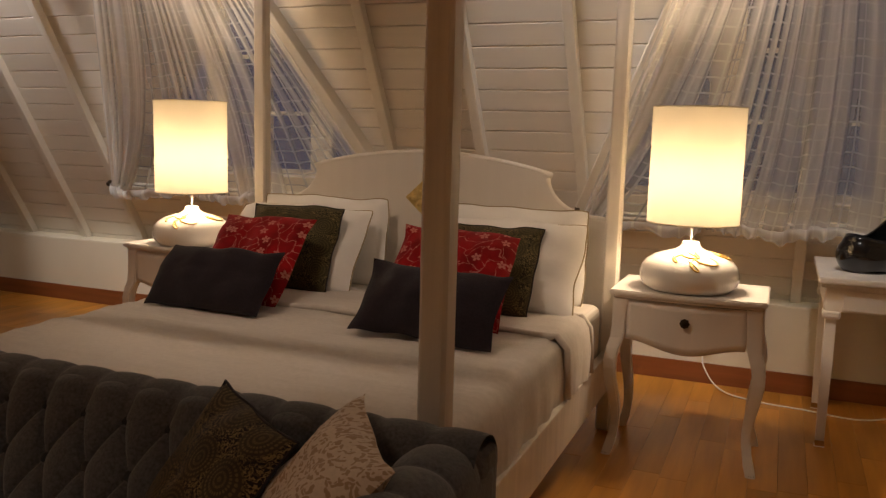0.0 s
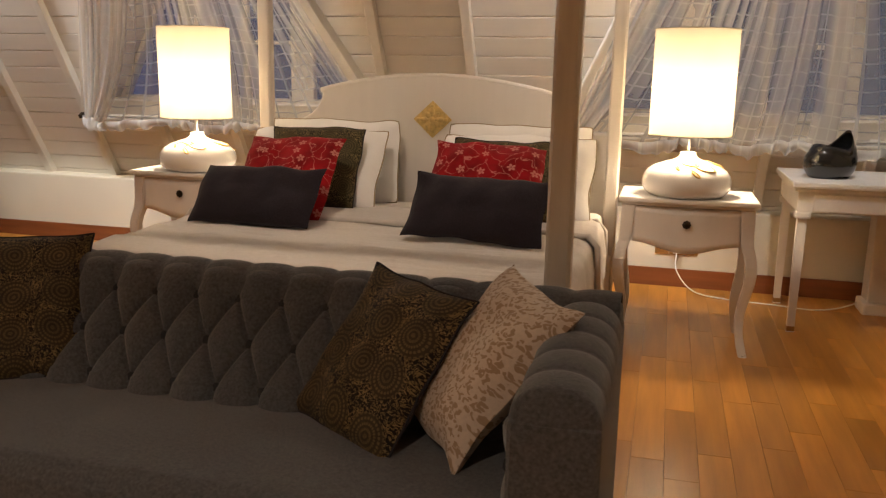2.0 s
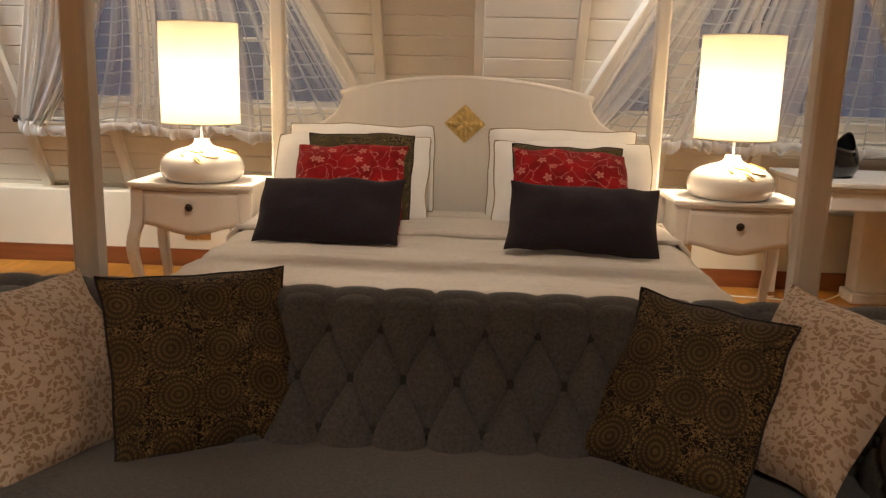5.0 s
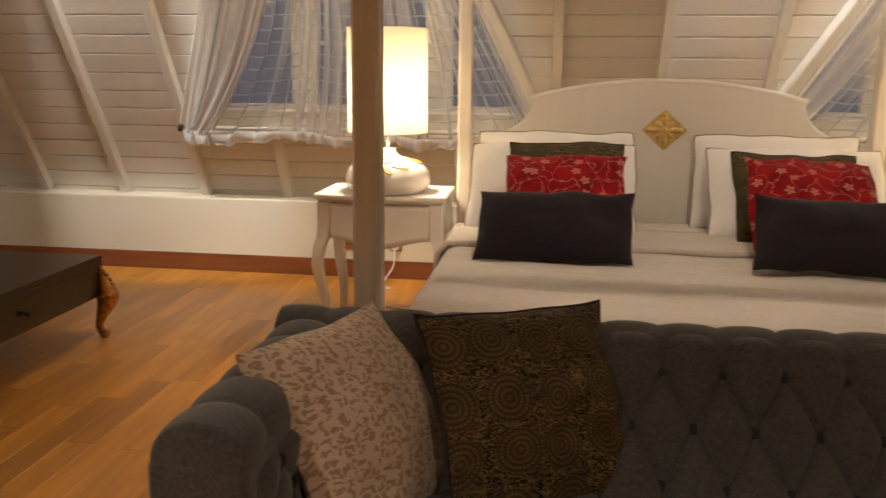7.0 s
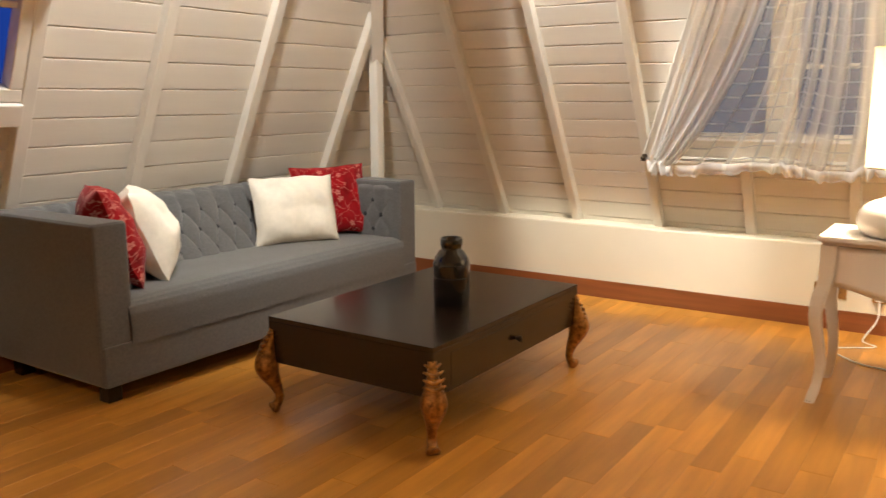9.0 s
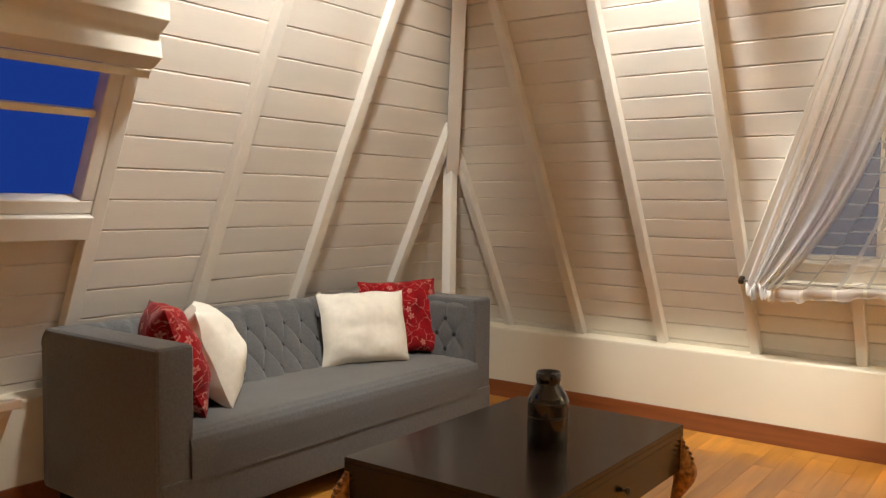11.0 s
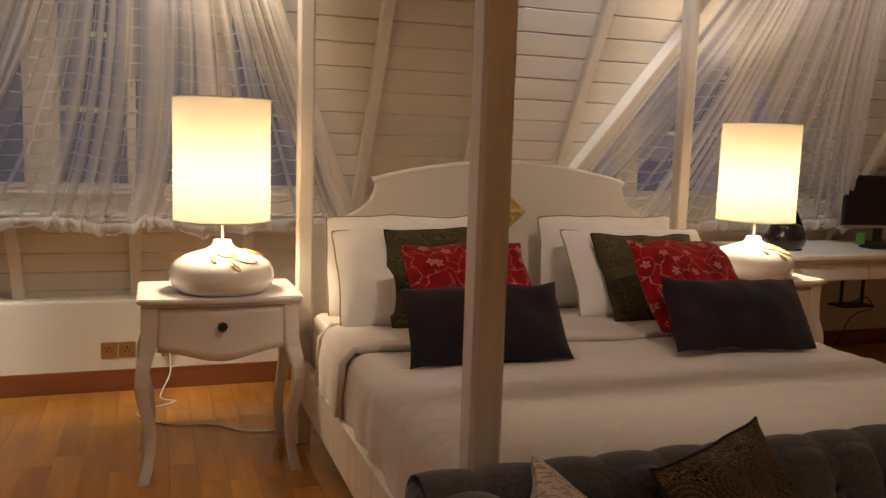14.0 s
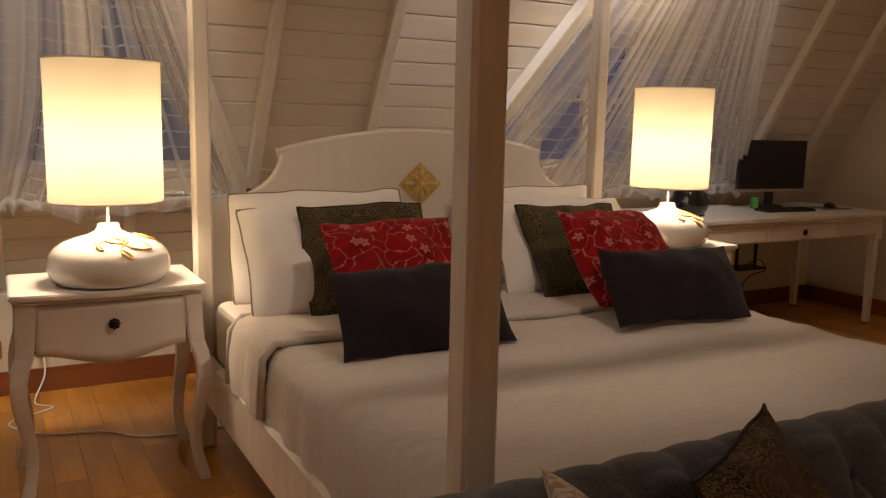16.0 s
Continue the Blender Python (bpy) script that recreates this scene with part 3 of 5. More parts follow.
# dormers: valley beams, side slopes, glazed gable
def dormer(d, idx):
    mid, w = (d[0] + d[1]) / 2, (d[1] - d[0]) / 2
    gy, gz, ry = 1.12, 0.965, BASE_Y - 0.577 * (APEX_Z - BASE_Z)
    sy = BASE_Y - 0.577 * (gz - BASE_Z) + 0.07
    for sx in (-1, 1):
        e0, e1 = Vector((mid + sx * w, S_ROD - 0.05, -0.01)), Vector((mid, S_APEX, -0.01))
        dd = e1 - e0
        m = BACK @ Matrix.Translation(e0) @ Matrix.Rotation(math.atan2(dd.y, dd.x) - math.pi / 2, 4, "Z")
        tagged(part("valley_beam", box(-0.045, 0.045, 0, dd.length, -0.09, 0.03, 0.005, 1), M_RAFTER, None, "", m), "white painted diagonal beam along the dormer opening", "beam", "valley beams", "structure")
        a, b2, c, e = (mid + sx * w, sy, gz), (mid, ry, APEX_Z), (mid, gy + 0.1, APEX_Z), (mid + sx * w, gy + 0.1, gz)
        pts = [a, b2, c, e] if sx < 0 else [e, c, b2, a]
        st("wall_dormer_slope", slab(pts, 0.04), M_BOARD, "white painted sloping side of the dormer")
    st("window_sill", box(mid - w, mid + w, sy - 0.07, gy + 0.06, gz - 0.05, gz - 0.01, 0.006), M_RAFTER, "white painted dormer window sill", "sill")
    win = new("window_%d" % idx)
    tagged(win, "white framed triangular dormer window with small panes", "window", kind="structure")
    win.location = (mid, gy, 0)

    def bar(x0, x1, z0, z1, t=0.05, nm="window_frame"):
        part(nm, box(x0, x1, -t / 2, t / 2, z0, z1, 0.004, 1), M_RAFTER, win)
    top = 2.30
    for sx in (-1, 1):
        bar(sx * 0.43 - 0.085, sx * 0.43 + 0.085, gz, top + 0.1, 0.06)
        bar(sx * 0.17 - 0.17, sx * 0.17 + 0.17, 2.19, top, 0.056)
        ln = math.hypot(w, APEX_Z - gz)
        dg = box(-0.04, 0.04, -0.03, 0.03, 0, ln, 0.004, 1)
        part("window_frame", dg, M_RAFTER, win, "", Matrix.Translation((sx * (w - 0.03), 0, gz)) @ Matrix.Rotation(-sx * math.atan2(w, APEX_Z - gz), 4, "Y"))
    bar(-w, w, gz - 0.01, gz + 0.125, 0.064)
    bar(-0.022, 0.022, gz, 2.2, 0.045, "glazing_bar")
    for z in (1.47, 1.854):
        bar(-0.36, 0.36, z - 0.013, z + 0.013, 0.035, "glazing_bar")
    pane = plate([(-w + 0.02, gz + 0.01), (w - 0.02, gz + 0.01), (0, APEX_Z - 0.02)], 0.004)
    g = part("pane", pane, M_GLASS, win)
    g.visible_shadow = False


dormer(DORMERS[0], 1)
dormer(DORMERS[1], 2)


# sheer curtains on a rod along the foot of each opening
def knots(table, a):
    for (a0, x0), (a1, x1) in zip(table, table[1:]):
        if a <= a1:
            return x0 + (x1 - x0) * (a - a0) / (a1 - a0)
    return table[-1][1]


CLOTH = 2.9


def curtain(d, seed, table):
    """Cloth gathered to a bunch under the ridge; along the rod it is drawn into a few bunches, listed as (share of the cloth, share of the width)."""
    rnd = random.Random(seed)
    mid, w = (d[0] + d[1]) / 2, (d[1] - d[0]) / 2
    cur = thing("sheer_curtain", "white sheer voile curtain gathered at the top over the dormer window", "curtain", BACK, "sheer curtains")
    ph = [rnd.uniform(0, 6.28) for _ in range(12)]
    tau = 2 * math.pi

    def smooth_map(a):
        return sum(knots(table, min(1.0, max(0.0, a + k * 0.008))) for k in range(-2, 3)) / 5

    def half_at(b2):
        return 0.10 + (w - 0.02 - 0.10) * b2

    def across(a, b2):
        """Share of the width at which the cloth hangs, before folds."""
        k = b2 ** 2.6
        return a * (1 - k) + smooth_map(a) * k

    def fold(a, b2):
        t = a + 0.030 * math.sin(tau * 2 * a + ph[0]) + 0.012 * math.sin(tau * 5 * a + ph[1])
        c1 = math.sin(tau * 21 * t + ph[2] + 0.7 * math.sin(2.4 * b2 + ph[7]))
        c2 = math.sin(tau * 47 * t + ph[3] + 0.9 * b2)
        return c1, c2

    def spread(a, b2):
        e = 0.004
        a0, a1 = max(0.0, a - e), min(1.0, a + e)
        return max(0.03, (across(a1, b2) - across(a0, b2)) / (a1 - a0)) * 2 * half_at(b2) / CLOTH

    def put(a, b2):
        c1, c2 = fold(a, b2)
        edge = min(1.0, 20 * min(a, 1 - a))
        sp = min(1.0, spread(a, b2))
        u = mid + (2 * across(a, b2) - 1) * half_at(b2) + edge * 0.010 * c1 * sp
        sag = 0.010 + edge * (0.018 + 0.022 * math.sin(tau * 4 * a + ph[5]) * b2)
        s = S_APEX - 0.10 - (S_APEX - 0.10 - S_ROD + sag) * b2
        # the cloth falls behind the bunches where it is drawn tight
        slack = min(1.0, 0.5 / (0.25 + sp))
        h = 0.055 + edge * slack * (0.017 * c1 + 0.007 * c2) * (0.5 + 0.5 * b2)
        return (u, s, h)

    def layers(a, b2):
        c1, c2 = fold(a, b2)
        g = (1.0 / spread(a, b2)) * (1 + (0.30 + 0.25 * math.sin(tau * 2.3 * a + ph[9])) * c1 + 0.08 * c2 + 0.22 * math.sin(tau * 8.3 * a + ph[10]))
        return min(9.0, max(0.6, g))

    def sheet_of(name, fn, nu, nv, uvfn, gather):
        me = surface(fn, nu, nv, uvfn)
        lay = me.uv_layers.new(name="gather")
        for lp in me.loops:
            j, i = divmod(lp.vertex_index, nu + 1)
            lay.data[lp.index].uv = (gather(i / nu, j / nv) / 10, 0.5)
        part(name, me, M_SHEER, cur)

    NU = 520
    sheet_of("voile", put, NU, 26, lambda a, b2: (a * CLOTH, b2 * 2.6), layers)

    def ruffle(a, b2):
        """The cloth rolls over the rod and hangs below it in puffs."""
        x, s, h = put(a, 1.0)
        c1, c2 = fold(a, 1.0)
        drop = 0.062 + 0.026 * noise.noise(Vector((a * 16, seed, 0.3))) + 0.012 * math.sin(tau * 9 * a + ph[8]) + 0.006 * c2
        ang = b2 * math.pi * 1.15
        return (x, s + 0.02 - drop * (1 - math.cos(ang)) * 0.55, h + 0.006 + (0.026 + 0.010 * c1) * math.sin(ang))
    sheet_of("ruffle", ruffle, NU, 8, lambda a, b2: (a * CLOTH, b2 * 0.12), lambda a, b2: min(6.0, 1.0 + 0.6 / spread(a, 1.0)))
    rod = thing("curtain_rod", "slim dark metal curtain rod along the dormer foot", "curtain rod", BACK, "curtain rods")
    part("pole", tube([(d[0] - 0.03, S_ROD, 0.045), (d[1] + 0.03, S_ROD, 0.045)], 0.006), M_METAL, rod)
    for x in (d[0] - 0.01, d[1] + 0.01):
        part("bracket", box(x - 0.014, x + 0.014, S_ROD - 0.014, S_ROD + 0.014, -0.0, 0.06, 0.003, 1), M_KNOB, rod)


curtain(DORMERS[0], 3, [(0, 0), (0.31, 0.055), (0.40, 0.31), (0.52, 0.42), (0.565, 0.49), (0.70, 0.55), (0.80, 0.68), (0.86, 0.82), (0.90, 0.95), (1, 1)])
curtain(DORMERS[1], 8, [(0, 0), (0.20, 0.05), (0.28, 0.24), (0.40, 0.34), (0.52, 0.47), (0.62, 0.55), (0.74, 0.68), (0.80, 0.82), (0.88, 0.95), (1, 1)])

# roof window in the side slope, with its roman blind
rw = new("window_3")
tagged(rw, "white framed roof window with two dusk-blue panes", "window", kind="structure")
rw.matrix_basis = LEFT
for u0, u1, s0, s1 in ((WIN_Y0, WIN_Y1, WIN_S0, WIN_S0 + 0.06), (WIN_Y0, WIN_Y1, WIN_S1 - 0.06, WIN_S1), (WIN_Y0, WIN_Y0 + 0.06, WIN_S0 + 0.06, WIN_S1 - 0.06), (WIN_Y1 - 0.06, WIN_Y1, WIN_S0 + 0.06, WIN_S1 - 0.06)):
    part("window_frame", box(u0, u1, s0, s1, -0.075, 0.0, 0.004, 1), M_RAFTER, rw)
part("glazing_bar", box(WIN_Y0 + 0.06, WIN_Y1 - 0.06, WIN_S0 + 0.415, WIN_S0 + 0.445, -0.06, -0.03, 0.003, 1), M_RAFTER, rw)
g = part("pane", box(WIN_Y0 + 0.05, WIN_Y1 - 0.05, WIN_S0 + 0.05, WIN_S1 - 0.05, -0.066, -0.062), M_GLASS, rw)
g.visible_shadow = False
st("window_sill", box(WIN_Y0 - 0.05, WIN_Y1 + 0.003, WIN_S0 - 0.11, WIN_S0 - 0.004, -0.05, 0.03, 0.006), M_RAFTER, "white painted sill under the roof window", "sill", LEFT)
blind = thing("roman_blind", "cream fabric roman blind drawn half up in folds", "blind", LEFT)


def blind_sheet(a, b2):
    s = WIN_S0 + 0.66 + (1 - b2) * 0.60
    f = abs(math.sin(b2 * math.pi * 4)) ** 0.7 if b2 > 0.3 else abs(math.sin(b2 * math.pi * 4)) * 0.3
    return (WIN_Y0 - 0.05 + a * (WIN_Y1 - WIN_Y0 + 0.14), s - 0.02 * math.sin(b2 * 25), 0.03 + 0.045 * f * (0.4 + b2))


part("fabric", surface(blind_sheet, 24, 40), M_BLIND, blind)
part("bottom_bar", box(WIN_Y0 - 0.05, WIN_Y1 + 0.09, WIN_S0 + 0.625, WIN_S0 + 0.66, 0.02, 0.04, 0.006), M_BLIND, blind)

# rims of the wall-wash spots and the added fill spots, all out of view
for lx, ly in [(s[0], s[1]) for s in SPOTS + FILL_SPOTS]:
    dl = thing("downlight", "assumed round recessed ceiling spotlight with a white rim, out of view", "downlight", pose(lx, ly, CEIL), "ceiling downlights")
    part("rim", lathe([(0.045, 0.0), (0.045, -0.012), (0.062, -0.012), (0.062, 0.0)], 24), M_PLUG, dl)


# ---- soft furnishing helpers ----
def cushion(w, h, t, name, label, material, m, category="cushion", group="", piping=None, nick=0.03, seed=1, parts=True):
    """A stuffed cushion, thin at its corners, with a corded seam. Local x is its width, y its height, z its front."""
    rnd = random.Random(seed)
    ox, oy = rnd.uniform(0, 9), rnd.uniform(0, 9)
    cu = thing(name, label, category, m, group)
    n = 26

    def rim(a, b2):
        x, y = 2 * a - 1, 2 * b2 - 1
        round_off = 0.028 * abs(x * y) ** 9
        kx = 1 - nick * (1 - y ** 4) * 1.4 - round_off
        ky = 1 - nick * (1 - x ** 4) * 1.4 - round_off
        return x * kx * w / 2, y * ky * h / 2, x, y

    def side(sg):
        def fn(a, b2):
            X, Y, x, y = rim(a, b2)
            puff = max(0.0, (1 - abs(x) ** 2.4) * (1 - abs(y) ** 2.4)) ** 0.55
            wr = noise.noise(Vector((X * 9 + ox, Y * 9 + oy, sg))) * 0.22 + noise.noise(Vector((X * 24 + ox, Y * 24 + oy, sg))) * 0.05
            lean = 0.012 * math.sin(3 * X / w + ox)
            wob = Vector((noise.noise(Vector((X * 7 + ox, Y * 7, 3.0))), noise.noise(Vector((X * 7, Y * 7 + oy, 5.0))), noise.noise(Vector((X * 8 + ox, Y * 8 + oy, 7.0)))))
            return (X + 0.014 * wob.x, Y + 0.014 * wob.y, sg * t / 2 * puff * (1 + wr) + lean * (1 - y * y) + 0.016 * wob.z)
        return fn
    f = side(1)
    bk = side(-1)
    uv = lambda a, b2: (a * w + ox, b2 * h + oy)
    part("front_cover", surface(f, n, n, uv), material, cu)
    part("back_cover", surface(bk, n, n, uv), material if piping is not M_PIPEDK else M_NAVY, cu)
    ring = []
    for k in range(4 * n):
        q, r = divmod(k, n)
        a, b2 = [(r / n, 0), (1, r / n), (1 - r / n, 1), (0, 1 - r / n)][q]
        ring.append(f(a, b2))
    if piping is not None:
        part("piping", tube(ring, 0.0035, 6, True), piping, cu)
    return cu


def stand(x, y, z, w, h, lean, turn=0.0, roll=0.0):
    """The pose of a cushion that stands on height z and leans back."""
    return pose(x, y, z + h / 2 * math.cos(radians(lean)), 90 - lean, 0, turn) @ pose(0, 0, 0, 0, 0, roll)


def tuft_height(p, q):
    return (abs(math.sin(math.pi * p)) * abs(math.sin(math.pi * q)) + 1e-6) ** 0.30


# ---- chesterfield-like sofas ----
def tufted_face(length, height, du, dv, rows, origin, ax, ay, an, puff, nu, nv, v0):
    """A buttoned panel: diamonds between rows of buttons, channels above and below. Returns mesh and button places."""
    def fn(a, b2):
        u, v = (a - 0.5) * length, b2 * height
        vv = (v - v0) / dv
        p, q = u / du / 1.0 + vv / 2, u / du - vv / 2
        top = v0 + (rows - 1) * dv
        if v < v0:
            hgt = abs(math.sin(math.pi * u / du)) ** 0.4
        elif v > top:
            hgt = abs(math.sin(math.pi * (u / du + (rows - 1) / 2))) ** 0.4
        else:
            hgt = tuft_height(p, q)
        ed = min(1.0, 10 * min(a, 1 - a), 1.0)
        roll = max(0.0, (b2 - 0.86) / 0.14)
        hh = puff * hgt * ed - 0.05 * roll ** 2
        return origin + ax * u + ay * (v - 0.01 * roll ** 2) + an * hh
    btn = []
    for r in range(rows):
        k = -int(length / du / 2) - 1
        while k <= length / du / 2 + 1:
            u = (k + (0.5 if r % 2 else 0.0)) * du
            if abs(u) < length / 2 - 0.03:
                btn.append(origin + ax * u + ay * (v0 + r * dv) + an * 0.008)
            k += 1
    return surface(fn, nu, nv), btn


def sofa(length, depth, height, seat_h, m, label, material, channel_arms):
    """Local x along its length, y towards its back, z up; it faces -y."""
    so = thing("tufted_sofa", label, "sofa", m, "grey tufted sofas")
    arm = 0.17
    hx = length / 2
    base_z = 0.09
    part("base", box(-hx + 0.01, hx - 0.01, -depth / 2 - 0.008, depth / 2 - 0.01, base_z, seat_h - 0.17, 0.008), material, so)
    prof = [(-0.012, seat_h - 0.19), (-0.012, seat_h - 0.178), (-0.016, seat_h - 0.11), (-0.014, seat_h - 0.05), (-0.004, seat_h - 0.02), (0.018, seat_h - 0.005), (0.05, seat_h), (0.2, seat_h + 0.004), (0.4, seat_h), (depth - 0.2, seat_h - 0.01)]

    def seat_fn(a, b2):
        x = (a - 0.5) * (length - 2 * arm + 0.05)
        i = b2 * (len(prof) - 1)
        k = min(int(i), len(prof) - 2)
        f = i - k
        y = prof[k][0] * (1 - f) + prof[k + 1][0] * f
        z = prof[k][1] * (1 - f) + prof[k + 1][1] * f
        top = max(0.0, min(1.0, (b2 - 0.45) / 0.2))
        crown = 0.016 * (1 - (2 * a - 1) ** 4) * top + 0.004 * noise.noise(Vector((x * 4, y * 4, 1)))
        return (x, -depth / 2 + y, z + crown * top)
    part("seat_cushion", surface(seat_fn, 40, 45), material, so)
    part("seat_deck", box(-hx + arm, hx - arm, -depth / 2 + 0.03, depth / 2 - 0.2, seat_h - 0.169, seat_h - 0.05), material, so)
    # back with a raked buttoned face
    bt = 0.10
    part("back", box(-hx + 0.005, hx - 0.005, depth / 2 - bt, depth / 2, base_z + 0.002, height - 0.035, 0.03, 3), material, so)
    rake = 0.23
    yb = depth / 2 - 0.32
    hgt = math.hypot(height - seat_h + 0.02, rake)
    up = Vector((0, rake, height - seat_h + 0.02)).normalized()
    nrm = Vector((0, -up.z, up.y))
    face, btn = tufted_face(length - 2 * arm + 0.06, hgt, 0.127, 0.122, 3, Vector((0, yb, seat_h - 0.02)), Vector((1, 0, 0)), up, nrm, 0.040, 400, 120, 0.065)
    bf = part("back_face", face, material, so)

    def roll_fn(a, b2):
        u = (a - 0.5) * (length - 0.02)
        ang = b2 * math.pi * 1.02
        ch = abs(math.sin(math.pi * (u / 0.127))) ** 0.4
        r = 0.072 + 0.012 * ch
        yc = depth / 2 - 0.082
        return (u, yc - r * math.cos(ang), height - 0.085 + r * math.sin(ang))
    part("top_roll", surface(roll_fn, 210, 14), material, so)
    fill = [(yb + 0.05, seat_h - 0.03), (depth / 2 - 0.03, seat_h - 0.03), (depth / 2 - 0.03, height - 0.05), (depth / 2 - 0.12, height - 0.05)]
    bm = bmesh.new()
    f = bm.faces.new([bm.verts.new((-hx + 0.02, y, z)) for y, z in fill])
    r = bmesh.ops.extrude_face_region(bm, geom=[f])
    bmesh.ops.translate(bm, vec=(length - 0.04, 0, 0), verts=[v for v in r["geom"] if isinstance(v, bmesh.types.BMVert)])
    part("back_padding", bm, material, so)
    bme = lathe([(0.0, 0.008), (0.010, 0.006), (0.0155, 0.0), (0.010, -0.006), (0.0, -0.008)], 12)
    bme.materials.append(M_BUTTON_SHADED)
    q = nrm.to_track_quat("Z", "Y").to_matrix().to_4x4()
    for p in btn:
        part("button", bme, M_BUTTON_SHADED, bf, "", Matrix.Translation(p) @ q)
    for sx in (-1, 1):
        x0, x1 = sorted((sx * hx, sx * (hx - arm)))
        ar = part("arm", box(x0, x1, -depth / 2, depth / 2 - 0.04, base_z + 0.001, height - (0.075 if channel_arms else 0.004), 0.022, 3), material, so)
        if channel_arms:
            def arm_roll(a, b2, sx=sx):
                y = -depth / 2 + 0.001 + a * (depth - 0.09)
                ang = b2 * math.pi
                ch = abs(math.sin(math.pi * (y / 0.125))) ** 0.4
                r = arm / 2 - 0.006 + 0.007 * ch
                k = min(1.0, a / 0.03)
                e = max(0.0, 1 - (1 - k) ** 3) ** 0.33
                return (sx * (hx - arm / 2) - e * r * math.cos(ang), y, height - 0.11 + e * (0.085 + 0.014 * ch) * math.sin(ang) ** 0.6)
            part("arm_roll", surface(arm_roll, 110, 14), material, ar)
        face_h, row_h = (height - seat_h - 0.085, 0.072) if channel_arms else (height - seat_h, 0.092)
        fc, ab = tufted_face(depth - 0.30, face_h, 0.125, row_h, 3, Vector((sx * (hx - arm - 0.001), -0.10, seat_h - 0.01)), Vector((0, -sx, 0)), Vector((0, 0, 1)), Vector((-sx, 0, 0)), 0.02, 80, 40, 0.06)
        af = part("arm_face", fc, material, ar)
        q2 = Vector((-sx, 0, 0)).to_track_quat("Z", "Y").to_matrix().to_4x4()
        for p in ab:
            part("button", bme, M_BUTTON_SHADED, ar, "", Matrix.Translation(p) @ q2)
    for sx in (-1, 1):
        for sy in (-1, 1):
            x, y = sx * (hx - 0.09), sy * (depth / 2 - 0.09)
            part("foot", box(x - 0.035, x + 0.035, y - 0.035, y + 0.035, 0, base_z, 0.004), M_ESPRESSO, so)
    return so


# ---- four-poster bed ----
BED_X, BED_HEAD, BED_FOOT, BED_TOP = 0.953, -0.02, -2.11, 2.17
bed = thing("four_poster_bed", "white-washed wooden four-poster bed with an arched headboard", "bed", pose(0, 0, 0))
for sx in (-1, 1):
    for y in (BED_HEAD, BED_FOOT):
        bm = box(sx * BED_X - 0.034, sx * BED_X + 0.034, y - 0.034, y + 0.034, 0, BED_TOP + 0.03, 0.009, 1)
        part("post", bm, M_BED, bed)
        part("finial", lathe([(0.026, 0), (0.028, 0.012), (0.014, 0.02), (0.017, 0.034), (0.0, 0.05)], 14), M_BED, bed, "", pose(sx * BED_X, y, BED_TOP + 0.03))
    part("side_rail", box(sx * BED_X - 0.018, sx * BED_X + 0.018, BED_FOOT + 0.034, BED_HEAD - 0.034, 0.20, 0.385, 0.006), M_BED, bed)
    part("canopy_rail", box(sx * BED_X - 0.02, sx * BED_X + 0.02, BED_FOOT + 0.034, BED_HEAD - 0.034, BED_TOP - 0.03, BED_TOP + 0.02, 0.005), M_BED, bed)
for y in (BED_HEAD, BED_FOOT):
    part("canopy_rail", box(-BED_X + 0.034, BED_X - 0.034, y - 0.02, y + 0.02, BED_TOP - 0.03, BED_TOP + 0.02, 0.005), M_BED, bed)
part("foot_rail", box(-BED_X + 0.034, BED_X - 0.034, BED_FOOT - 0.018, BED_FOOT + 0.018, 0.20, 0.385, 0.006), M_BED, bed)


def head_outline(grow=0.0):
    pts = [(-0.922, 0.30), (-0.922, 0.975)]
    for k in range(11):
        a = k / 10 * math.pi / 2
        pts.append((-0.875 + 0.255 * math.sin(a), 0.98 + 0.185 * (1 - math.cos(a))))
    for k in range(0, 21):
        a = k / 20
        x = -0.642 + 1.284 * a
        pts.append((x, 1.172 + 0.088 * math.sin(math.pi * a) ** 0.85))
    for k in range(10, -1, -1):
        a = k / 10 * math.pi / 2
        pts.append((0.875 - 0.255 * math.sin(a), 0.98 + 0.185 * (1 - math.cos(a))))
    return pts + [(0.922, 0.975), (0.922, 0.30)]


HO = head_outline()
hbd = part("headboard", plate(HO, 0.04), M_HEADB, bed, "arched white painted headboard", pose(0, 0.0, 0))
for a, b2 in ((1, 13), (13, 34), (34, len(HO) - 1)):
    part("cap_moulding", tube([(x, 0.016, z + 0.006) for x, z in HO[a:b2]], 0.015, 8), M_HEADB, hbd)

# carved diamond on the headboard
emb = part("diamond_emblem", plate([(-0.106, 0), (0, -0.098), (0.106, 0), (0, 0.098)], 0.006, 0.002), M_GILT, hbd, "gilt carved diamond ornament with a flower", pose(0, -0.007, 1.04))
pet = bmesh.new()
for k in range(8):
    a = k * math.pi / 4
    L = 0.062 if k % 2 == 0 else 0.05
    m4 = Matrix.Rotation(-a, 4, "Y") @ Matrix.Translation((L * 0.62, -0.006, 0)) @ Matrix.Diagonal((L * 0.52, 0.009, 0.0135, 1))
    bmesh.ops.create_uvsphere(pet, u_segments=10, v_segments=6, radius=1.0, matrix=m4)
bmesh.ops.create_uvsphere(pet, u_segments=12, v_segments=8, radius=1.0, matrix=Matrix.Translation((0, -0.008, 0)) @ Matrix.Diagonal((0.017, 0.012, 0.017, 1)))
